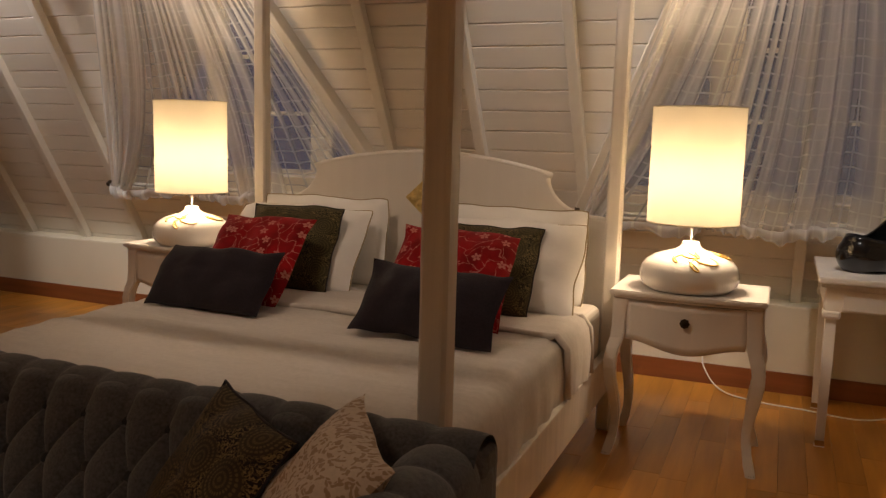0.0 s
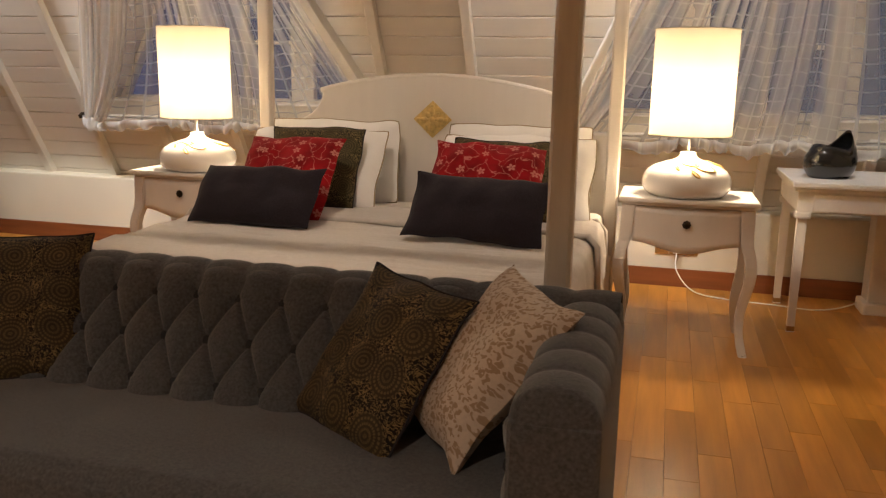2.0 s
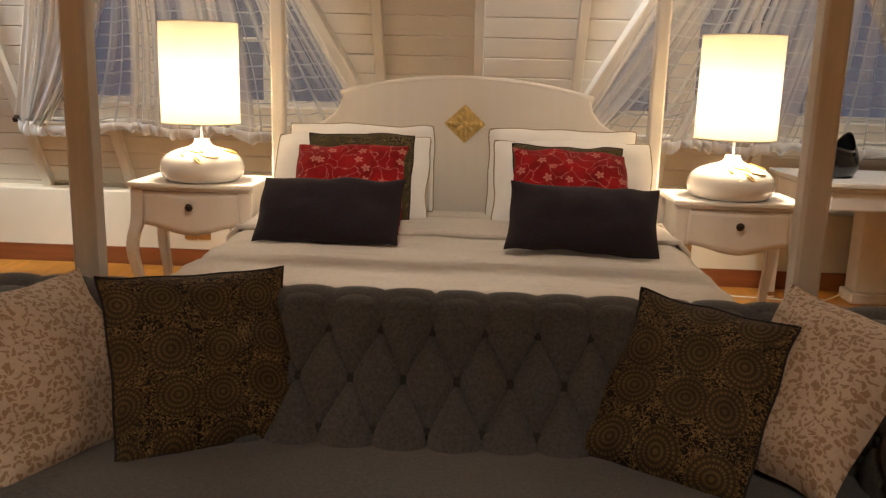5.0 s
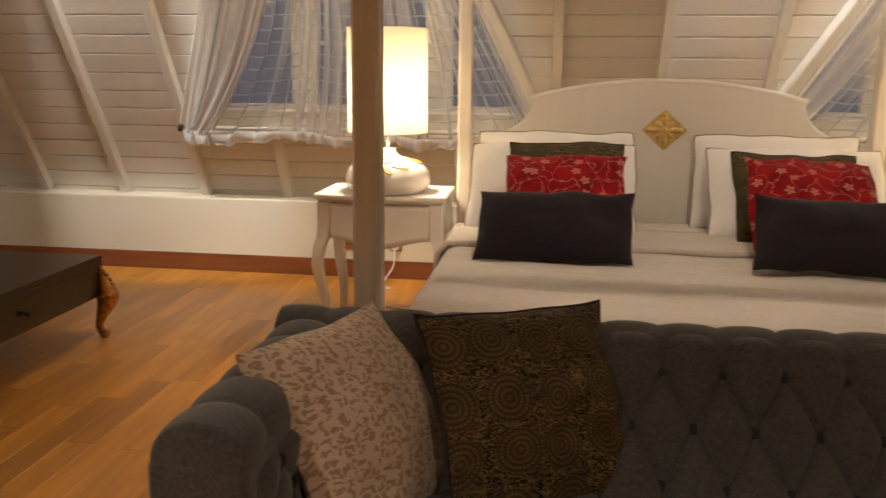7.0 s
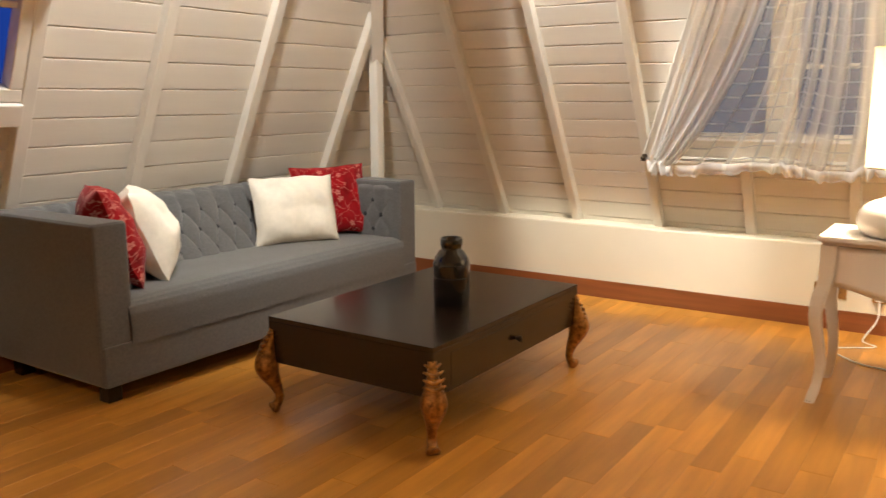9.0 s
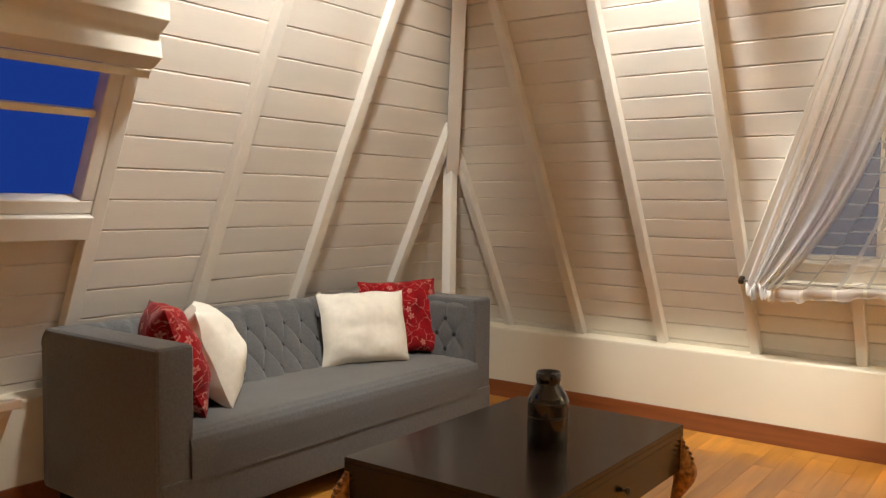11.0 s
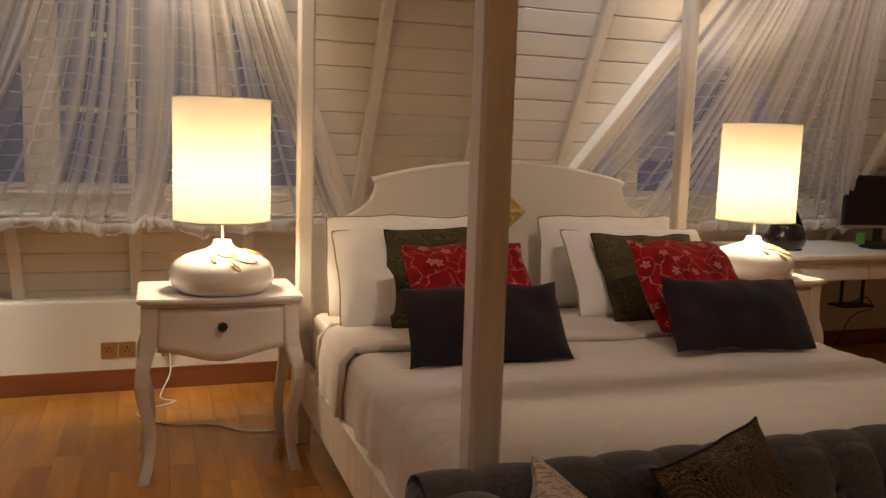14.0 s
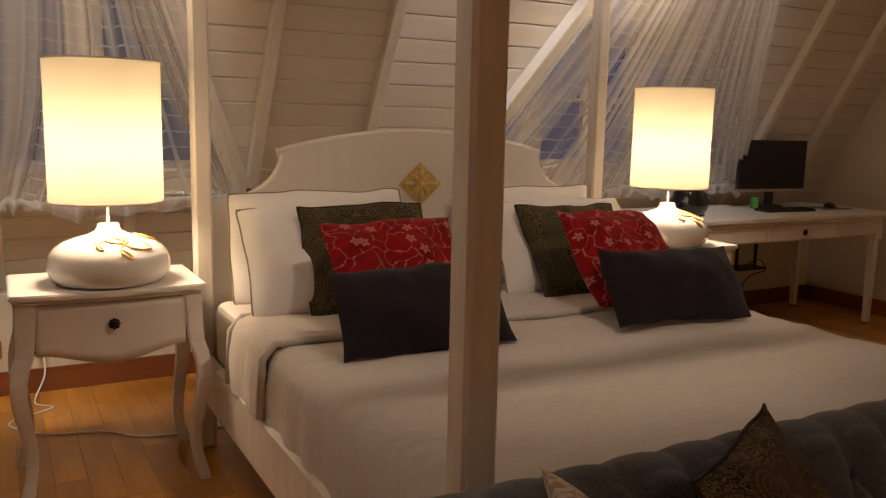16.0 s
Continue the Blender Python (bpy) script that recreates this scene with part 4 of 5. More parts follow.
for k in range(4):
    a = k * math.pi / 2 + math.pi / 4
    pet2 = Matrix.Translation((0.075 * math.cos(k * math.pi / 2), -0.004, 0.07 * math.sin(k * math.pi / 2))) @ Matrix.Diagonal((0.012, 0.007, 0.012, 1))
    bmesh.ops.create_uvsphere(pet, u_segments=8, v_segments=6, radius=1.0, matrix=pet2)
part("flower_carving", pet, M_GILT, emb, "", None, True)

MAT_Z = 0.605
mattress = thing("mattress", "thick mattress in a white striped fitted sheet", "mattress", pose(0, 0, 0))
part("cover", box(-0.925, 0.925, BED_FOOT + 0.04, -0.06, 0.34, MAT_Z, 0.055, 5), M_STRIPE, mattress, "", None, True)


# blanket: a body that drapes over the sides and the foot, and a folded-back hem near the pillows
def drape(y_head, y_foot, lift, drop, seed, wrinkle):
    half = 0.928 + lift
    top = MAT_Z + lift
    prof = [(-half - 0.012, top - drop), (-half - 0.014, top - 0.14), (-half, top - 0.05), (-half + 0.022, top - 0.014), (-half + 0.06, top)]
    xs = prof + [(-half + 0.06 + (2 * half - 0.12) * k / 46, top) for k in range(1, 46)] + [(-x, z) for x, z in reversed(prof)]

    def fn(a, b2):
        i = a * (len(xs) - 1)
        k = min(int(i), len(xs) - 2)
        f = i - k
        x = xs[k][0] * (1 - f) + xs[k + 1][0] * f
        z = xs[k][1] * (1 - f) + xs[k + 1][1] * f
        y = y_head + (y_foot - y_head) * b2
        wv = wrinkle * (noise.noise(Vector((x * 2.2 + seed, y * 7, seed))) + 0.5 * noise.noise(Vector((x * 6 + seed, y * 15, 2.0))) + 0.22 * noise.noise(Vector((x * 9 + y * 6, y * 42 + seed, 4.0))))
        sidew = max(0.0, (top - 0.03 - z) / drop)
        fold = sidew * (0.008 * math.sin(y * 23 + 2 * math.sin(y * 7 + seed)) + 0.006 * noise.noise(Vector((z * 10, y * 34 + z * 25, seed))))
        return (x + fold * (1 if x > 0 else -1), y, z + wv * (1 - sidew) * 1.0)
    return surface(fn, len(xs) - 1, 150, lambda a, b2: (a * 2.4, b2 * abs(y_foot - y_head)))


blk = thing("blanket", "taupe woven bedspread drawn over the bed", "blanket", pose(0, 0, 0))
body = part("bedspread", drape(-0.62, BED_FOOT + 0.03, 0.014, 0.24, 2.0, 0.011), M_BLANKET, blk)
fold = part("folded_hem", drape(-0.47, -0.86, 0.032, 0.25, 5.0, 0.004), M_BLANKET, blk)
hem = [(-0.972, -0.862, MAT_Z - 0.21), (-0.962, -0.863, MAT_Z - 0.02), (-0.92, -0.865, MAT_Z + 0.026)] + [(-0.9 + 1.8 * k / 30, -0.866, MAT_Z + 0.024 + 0.003 * math.sin(k)) for k in range(31)] + [(0.92, -0.865, MAT_Z + 0.026), (0.962, -0.863, MAT_Z - 0.02), (0.972, -0.862, MAT_Z - 0.21)]
part("hem_roll", tube(hem, 0.014, 8), M_BLANKET, blk)
hem2 = [(x, -0.475, z) for x, _, z in hem]
part("hem_roll", tube(hem2, 0.014, 8), M_BLANKET, blk)

PZ = MAT_Z + 0.03


def lie(tl, tr, br):
    """The pose of a cushion whose upper corners and lower right corner rest at these places."""
    a, b2, c = Vector(tl), Vector(tr), Vector(br)
    x = (b2 - a).normalized()
    y = b2 - c
    y = (y - x * x.dot(y)).normalized()
    z = x.cross(y)
    mid = (a + c) / 2
    return Matrix(((x.x, y.x, z.x, mid.x), (x.y, y.y, z.y, mid.y), (x.z, y.z, z.z, mid.z), (0, 0, 0, 1)))


W_LAB = "white linen pillow with thin brown piping, leaning on the headboard"
for sx in (-1, 1):
    cushion(0.74, 0.435, 0.19, "pillow", W_LAB, M_LINEN, stand(sx * 0.50 - 0.01, -0.135, MAT_Z - 0.005, 0.73, 0.43, 9), "pillow", "white pillows", M_PIPE, 0.014, 11 + sx)
    cushion(0.745, 0.455, 0.24, "pillow", W_LAB, M_LINEN, stand(sx * 0.52, -0.40, MAT_Z + 0.008, 0.74, 0.45, 35), "pillow", "white pillows", M_PIPE, 0.014, 21 + sx)
O_LAB = "olive and black brocade cushion with dark piping on the bed"
R_LAB = "red velvet cushion embroidered with pale vines and flowers"
N_LAB = "dark aubergine linen lumbar cushion lying on the bed"
cushion(0.51, 0.43, 0.13, "cushion", O_LAB, M_OLIVE, lie((-0.702, -0.43, 1.005), (-0.205, -0.43, 1.003), (-0.225, -0.60, 0.628)), "cushion", "brocade cushions", M_PIPEDK, 0.045, 31)
cushion(0.515, 0.43, 0.13, "cushion", O_LAB, M_OLIVE, lie((0.234, -0.42, 0.97), (0.743, -0.42, 0.968), (0.74, -0.645, 0.628)), "cushion", "brocade cushions", M_PIPEDK, 0.045, 33)
cushion(0.495, 0.475, 0.13, "cushion", R_LAB, M_RED, lie((-0.72, -0.648, 0.972), (-0.231, -0.665, 0.977), (-0.21, -0.985, 0.640)), "cushion", "red embroidered cushions", None, 0.04, 35)
cushion(0.505, 0.455, 0.13, "cushion", R_LAB, M_RED, lie((0.243, -0.713, 0.984), (0.737, -0.672, 0.956), (0.70, -0.955, 0.650)), "cushion", "red embroidered cushions", None, 0.04, 37)
cushion(0.60, 0.31, 0.14, "lumbar_cushion", N_LAB, M_NAVY, lie((-0.795, -0.925, 0.858), (-0.215, -0.945, 0.864), (-0.205, -1.138, 0.626)), "cushion", "dark lumbar cushions", None, 0.05, 41)
cushion(0.60, 0.305, 0.14, "lumbar_cushion", N_LAB, M_NAVY, lie((0.200, -0.972, 0.872), (0.782, -1.025, 0.866), (0.785, -1.205, 0.626)), "cushion", "dark lumbar cushions", None, 0.05, 43)

# ---- sofa at the foot of the bed, with its cushions ----
sofa(2.28, 0.75, 0.757, 0.428, pose(0, -2.553, 0), "dark grey linen sofa with deep diamond buttoning at the bed foot", M_SOFA, True)
B_LAB = "brown and gold brocade cushion with medallions on the sofa"
S_LAB = "cream cushion with tan scroll pattern on the sofa"
cushion(0.46, 0.46, 0.13, "cushion", B_LAB, M_BROCADE, lie((-0.775, -2.445, 0.805), (-0.404, -2.245, 0.800), (-0.285, -2.445, 0.425)), "cushion", "brown brocade cushions", M_PIPEDK, 0.075, 51)
cushion(0.38, 0.44, 0.14, "cushion", B_LAB, M_BROCADE, lie((0.506, -2.283, 0.785), (0.79, -2.463, 0.760), (0.660, -2.680, 0.425)), "cushion", "brown brocade cushions", M_PIPEDK, 0.05, 53)
cushion(0.46, 0.46, 0.15, "cushion", S_LAB, M_SCROLL, lie((-1.06, -2.62, 0.770), (-0.885, -2.21, 0.770), (-0.69, -2.42, 0.425)), "cushion", "cream scroll cushions", None, 0.055, 55)
cushion(0.36, 0.46, 0.17, "cushion", S_LAB, M_SCROLL, lie((0.824, -2.24, 0.815), (0.975, -2.44, 0.790), (0.865, -2.76, 0.432)), "cushion", "cream scroll cushions", None, 0.055, 57)

# ---- sofa by the side wall ----
SOFA2 = pose(-4.525, -0.92, 0, 0, 0, 90)
sofa(2.28, 0.86, 0.80, 0.44, SOFA2, "grey linen sofa with a buttoned back by the sloping wall", M_SOFA2, False)


def on_sofa2(x, y, w, h, lean, turn, roll=0.0):
    return SOFA2 @ stand(x, y, 0.445, w, h, lean, turn, roll)


I_LAB = "plump ivory silk cushion on the grey sofa"
cushion(0.50, 0.47, 0.16, "cushion", R_LAB, M_RED, on_sofa2(0.84, 0.02, 0.50, 0.47, 18, -34, 2), "cushion", "red embroidered cushions", None, 0.05, 61)
cushion(0.53, 0.43, 0.19, "cushion", I_LAB, M_IVORY, on_sofa2(0.49, 0.0, 0.53, 0.43, 20, -30, 1), "cushion", "ivory cushions", None, 0.05, 63)
cushion(0.48, 0.50, 0.22, "cushion", R_LAB, M_RED, on_sofa2(-0.79, -0.06, 0.48, 0.50, 20, 62), "cushion", "red embroidered cushions", None, 0.05, 65)
cushion(0.46, 0.47, 0.25, "cushion", I_LAB, M_IVORY, on_sofa2(-0.60, -0.06, 0.46, 0.47, 20, 54), "cushion", "ivory cushions", None, 0.05, 67)


# ---- nightstands and lamps ----
def cabriole(top, foot, knee, w0=0.052, w1=0.026):
    """A bowed leg from top to foot that swells out at the knee."""
    t, f = Vector(top), Vector(foot)
    out = Vector((knee[0], knee[1], 0))
    pts, rad = [], []
    for k in range(17):
        a = k / 16
        p = t.lerp(f, a)
        curve = 0.0 if a < 0.24 else 0.95 * math.sin(2 * math.pi * ((a - 0.24) / 0.76) ** 0.9)
        p = p + out * curve
        pts.append(p)
        rad.append((w0 * (1 - a) + w1 * a) * (0.62 if a < 0.93 else 0.75))
    verts, faces = [], []
    for p, r in zip(pts, rad):
        for sx, sy in ((-1, -1), (1, -1), (1, 1), (-1, 1)):
            verts.append((p.x + sx * r, p.y + sy * r, p.z))
    for k in range(16):
        for i in range(4):
            j = (i + 1) % 4
            faces.append((4 * k + i, 4 * k + j, 4 * k + 4 + j, 4 * k + 4 + i))
    faces += [(3, 2, 1, 0), (64, 65, 66, 67)]
    bm = bmesh.new()
    bm.from_mesh(mesh_of("leg", verts, faces))
    bmesh.ops.recalc_face_normals(bm, faces=bm.faces)
    edges = [e for e in bm.edges if abs(e.verts[0].co.z - e.verts[1].co.z) > 0.01]
    bmesh.ops.bevel(bm, geom=edges, offset=0.006, segments=2, affect="EDGES")
    return bm


def flower_knob(parent, m):
    kb = part("knob", lathe([(0.0, 0.022), (0.01, 0.021), (0.013, 0.016), (0.008, 0.01), (0.006, 0.0)], 14), M_KNOB, parent, "dark bronze flower knob", m)
    bm = bmesh.new()
    for k in range(8):
        a = k * math.pi / 4
        bmesh.ops.create_uvsphere(bm, u_segments=8, v_segments=5, radius=1.0, matrix=Matrix.Translation((0.014 * math.cos(a), 0.014 * math.sin(a), 0.012)) @ Matrix.Diagonal((0.007, 0.007, 0.005, 1)))
    part("petals", bm, M_KNOB, kb, "", None, True)


def nightstand(m):
    ns = thing("nightstand", "white painted nightstand with one drawer and bowed legs", "nightstand", m, "bedside nightstands")
    # local origin under the middle of the top; front at -y
    W, D, H = 0.315, 0.215, 0.73
    def slab_top(z0, z1, gx):
        pts = []
        for k in range(17):
            a = k / 16
            x = -W - gx + 2 * (W + gx) * a
            pts.append((x, -D - gx - 0.020 * math.sin(math.pi * a)))
        pts += [(W + gx, D + gx), (-W - gx, D + gx)]
        bm = bmesh.new()
        f = bm.faces.new([bm.verts.new((x, y, z0)) for x, y in pts])
        r = bmesh.ops.extrude_face_region(bm, geom=[f])
        bmesh.ops.translate(bm, vec=(0, 0, z1 - z0), verts=[v for v in r["geom"] if isinstance(v, bmesh.types.BMVert)])
        bmesh.ops.recalc_face_normals(bm, faces=bm.faces)
        bmesh.ops.bevel(bm, geom=[e for e in bm.edges if abs(e.verts[0].co.z - e.verts[1].co.z) < 1e-6], offset=0.005, segments=2, affect="EDGES")
        return bm
    part("top", slab_top(H - 0.022, H, 0.0), M_WHITE, ns)
    part("top_moulding", slab_top(H - 0.036, H - 0.0225, -0.016), M_WHITE, ns)
    part("case", box(-W + 0.05, W - 0.05, -D + 0.05, D - 0.045, 0.53, H - 0.037, 0.004), M_WHITE, ns)
    # bowed drawer front with a shaped lower edge
    def front(a, b2):
        x = (2 * a - 1) * (W - 0.074)
        low = 0.500 - 0.022 * math.cos(math.pi * (2 * a - 1)) - 0.004
        z = low + (H - 0.042 - low) * b2
        return (x, -D + 0.024 - 0.012 * (1 - (2 * a - 1) ** 2), z)
    bm = bmesh.new()
    bm.from_mesh(surface(front, 28, 6))
    r = bmesh.ops.extrude_face_region(bm, geom=bm.faces[:])
    bmesh.ops.translate(bm, vec=(0, 0.022, 0), verts=[v for v in r["geom"] if isinstance(v, bmesh.types.BMVert)])
    dr = part("drawer", bm, M_WHITE, ns, "", None, False)
    flower_knob(dr, pose(0, -D + 0.004, 0.615, 90, 0, 0))
    for sx in (-1, 1):
        part("side_panel", box(sx * (W - 0.045) - 0.010, sx * (W - 0.045) + 0.010, -D + 0.07, D - 0.06, 0.515, H - 0.038, 0.004), M_WHITE, ns)
        for sy in (-1, 1):
            t = (sx * (W - 0.048), sy * (D - 0.050), H - 0.038)
            f = (sx * (W - 0.018), sy * (D - 0.018), 0.0)
            lg = part("leg", cabriole(t, f, (sx * 0.022, sy * 0.020)), M_WHITE, ns)
            part("foot_tip", lathe([(0.017, 0.0), (0.019, 0.008), (0.016, 0.012)], 10), M_KNOB, lg, "", pose(f[0], f[1], 0))
    part("back_panel", box(-W + 0.06, W - 0.06, D - 0.05, D - 0.035, 0.51, H - 0.038, 0.003), M_WHITE, ns)
    return ns


def lamp(m):
    lp = thing("table_lamp", "lit table lamp with cream drum shade and squat white ceramic base", "table lamp", m, "bedside table lamps")
    prof = [(0.0, 0.0), (0.165, 0.0), (0.178, 0.004), (0.198, 0.025), (0.207, 0.052), (0.206, 0.075), (0.198, 0.100), (0.180, 0.122), (0.150, 0.142), (0.105, 0.157), (0.065, 0.168), (0.045, 0.180), (0.037, 0.195), (0.036, 0.203), (0.030, 0.206), (0.0, 0.206)]
    bs = part("base", lathe(prof, 56), M_CERAMIC, lp, "glossy white ceramic base with gilt scrolls")
    part("felt_foot", lathe([(0.0, -0.001), (0.160, -0.001), (0.166, 0.001), (0.168, 0.003)], 40), M_DARK, bs)

    def on_base(r, ang):
        zz = [(p[0], p[1]) for p in prof[5:14]]
        for (r0, z0), (r1, z1) in zip(zz, zz[1:]):
            if r1 <= r <= r0:
                z = z0 + (z1 - z0) * (r0 - r) / (r0 - r1)
                return Vector((r * math.cos(ang), r * math.sin(ang), z + 0.003))
        return Vector((r * math.cos(ang), r * math.sin(ang), 0.1))
    # raised gilt scrolls on the shoulder
    for k, (a0, r0, spread, flip) in enumerate(((-95, 0.075, 42, 1), (-70, 0.09, 30, -1), (-120, 0.12, 26, 1), (-48, 0.13, 24, -1), (-90, 0.15, 22, 1), (-20, 0.10, 30, 1), (20, 0.12, 30, -1))):
        pts, rad = [], []
        for i in range(15):
            t = i / 14
            ang = radians(a0 + spread * t * flip + 10 * math.sin(t * 6))
            r = r0 + 0.055 * math.sin(t * 3.6) * (1 - 0.3 * t)
            pts.append(on_base(min(0.2, r), ang))
            rad.append(0.0012 + 0.0027 * math.sin(math.pi * t) ** 0.8)
        part("gilt_scroll", tube(pts, rad, 6), M_GOLD, bs)
        tip = pts[9]
        part("gilt_leaf", lathe([(0.0, 0.003), (0.004, 0.0025), (0.006, 0.001), (0.0, -0.002)], 8, 1.5), M_GOLD, bs, "", Matrix.Translation(tip) @ Matrix.Rotation(radians(a0), 4, "Z"))
    part("stem", tube([(0, 0, 0.2), (0, 0, 0.40)], 0.006), M_METAL, lp)
    bulb = part("bulb_holder", lathe([(0.018, 0.36), (0.020, 0.37), (0.020, 0.405), (0.014, 0.41)], 14), M_PLUG, lp)
    n, R0, Z0, Z1 = 64, 0.190, 0.284, 0.766
    sh = lathe([(R0, Z0), (R0, Z0 + 0.006), (R0 - 0.001, (Z0 + Z1) / 2), (R0, Z1 - 0.006), (R0, Z1)], n)
    bm = bmesh.new()
    bm.from_mesh(sh)
    bmesh.ops.delete(bm, geom=[f for f in bm.faces if len(f.verts) > 4], context="FACES")
    shade = part("shade", bm, M_SHADE, lp, "cream fabric drum shade", None, True)
    for z in (Z0, Z1):
        part("hoop", tube([(R0 * math.cos(2 * math.pi * k / 48), R0 * math.sin(2 * math.pi * k / 48), z) for k in range(48)], 0.003, 6, True), M_SHADE, shade)
    for k in range(3):
        a = 2 * math.pi * k / 3 + 0.4
        part("spoke", tube([(0, 0, 0.40), (R0 * math.cos(a), R0 * math.sin(a), Z0 + 0.15)], 0.002, 6), M_METAL, lp)
    return lp


n1 = nightstand(pose(-1.323, -0.125, 0))
copy_thing(n1, pose(1.323, -0.125, 0))
l1 = lamp(pose(-LAMP_X, LAMP_Y, 0.732))
copy_thing(l1, pose(LAMP_X, LAMP_Y, 0.732))


# ---- coffee table and jar ----
def claw_leg(parent, x, y, ang):
    m = pose(x, y, 0, 0, 0, ang)
    pts = spline([(0.02, 0, 0.36), (0.035, 0, 0.30), (0.052, 0, 0.235), (0.048, 0, 0.18), (0.018, 0, 0.11), (0.006, 0, 0.06), (0.022, 0, 0.025), (0.038, 0, 0.012)], 6)
    n = len(pts)
    rad = []
    for i in range(n):
        t = i / (n - 1)
        rad.append(0.012 + 0.034 * math.exp(-((t - 0.36) / 0.17) ** 2) + 0.010 * math.exp(-((t - 0.95) / 0.1) ** 2) + 0.006)
    lg = part("leg", tube(pts, rad, 12), M_BRONZE, parent, "carved gilt bronze cabriole leg", m)
    for k in range(9):
        z = 0.335 - 0.024 * k
        w = 0.024 + 0.018 * math.sin(math.pi * min(1.0, (k + 1) / 8))
        reach = 0.030 + 0.042 * math.sin(math.pi * min(1.0, k / 7.5))
        c = [Vector((reach + 0.014 - 0.020 * abs(q), q * w, z + 0.016 * abs(q))) for q in (-1, -0.6, -0.2, 0.2, 0.6, 1)]
        part("scale_carving", tube(c, [0.004, 0.007, 0.009, 0.009, 0.007, 0.004], 6), M_BRONZE, lg)
    for s in (-1, 1):
        vol = [(0.045 + 0.016 * math.cos(a) * (1 - a / 12), s * 0.034, 0.225 + 0.02 * math.sin(a) * (1 - a / 12)) for a in [k * 0.5 for k in range(18)]]
        part("volute", tube(vol, 0.006, 6), M_BRONZE, lg)


TX0, TX1, TY0, TY1, TZ = -3.50, -2.672, -1.675, -0.435, 0.415
ct = thing("coffee_table", "dark espresso wood coffee table with carved gilt legs", "coffee table", pose((TX0 + TX1) / 2, (TY0 + TY1) / 2, 0))
hx, hy = (TX1 - TX0) / 2, (TY1 - TY0) / 2
part("tabletop", box(-hx, hx, -hy, hy, TZ - 0.02, TZ, 0.001, 1), M_ESPRESSO, ct)
part("apron", box(-hx, hx, -hy, hy, TZ - 0.195, TZ - 0.0205, 0.001, 1), M_ESPRESSO, ct)
d = part("drawer", box(hx - 0.012, hx + 0.0015, -hy + 0.12, hy - 0.12, TZ - 0.175, TZ - 0.045, 0.0015), M_ESPRESSO, ct)
part("knob", lathe([(0.007, 0.0), (0.007, 0.012), (0.014, 0.018), (0.014, 0.026), (0.0, 0.03)], 14), M_KNOB, d, "small dark bronze knob", pose(hx + 0.0015, 0, TZ - 0.115, 0, 90, 0))
for sx in (-1, 1):
    for sy in (-1, 1):
        claw_leg(ct, sx * (hx - 0.028), sy * (hy - 0.028), math.degrees(math.atan2(sy, sx)))
jar = thing("ceramic_jar", "black glazed ceramic jar with a ribbed shoulder on the coffee table", "jar", pose(-2.983, -1.073, TZ))
part("body", lathe([(0.0, 0), (0.070, 0), (0.078, 0.006), (0.080, 0.05), (0.079, 0.12), (0.081, 0.17), (0.080, 0.185), (0.072, 0.205), (0.055, 0.232), (0.046, 0.24), (0.045, 0.25), (0.049, 0.262), (0.049, 0.285), (0.045, 0.292), (0.040, 0.288), (0.038, 0.24), (0.0, 0.2)], 40), M_BLACK, jar)
for z in (0.12, 0.176):
    part("ridge", tube([(0.0805 * math.cos(2 * math.pi * k / 40), 0.0805 * math.sin(2 * math.pi * k / 40), z) for k in range(40)], 0.0025, 6, True), M_BLACK, jar)

# ---- desk and what stands on it ----
DX0, DX1, DY0, DY1, DZ = 1.83, 3.58, 0.13, 0.86, 0.785
desk = thing("writing_desk", "long white painted writing desk with one knobbed drawer", "desk", pose(0, 0, 0))
part("desktop", box(DX0, DX1, DY0, DY1, DZ - 0.03, DZ, 0.008), M_WHITE, desk)
part("top_moulding", box(DX0 + 0.012, DX1 - 0.012, DY0 + 0.012, DY1 - 0.012, DZ - 0.048, DZ - 0.031, 0.006), M_WHITE, desk)
part("apron", box(DX0 + 0.035, DX1 - 0.035, DY0 + 0.035, DY1 - 0.035, DZ - 0.155, DZ - 0.049, 0.003), M_WHITE, desk)
for k in range(3):
    x0, dw = ((DX0 + 0.10, 0.50), (DX0 + 0.60, 0.66), (DX0 + 1.26, 0.39))[k]
    dr = part("drawer" if k == 1 else "front_panel", box(x0 + 0.006, x0 + dw - 0.006, DY0 + 0.027, DY0 + 0.036, DZ - 0.148, DZ - 0.058, 0.003), M_WHITE, desk)
    if k == 1:
        flower_knob(dr, pose(x0 + dw / 2, DY0 + 0.027, DZ - 0.103, 90, 0, 0))
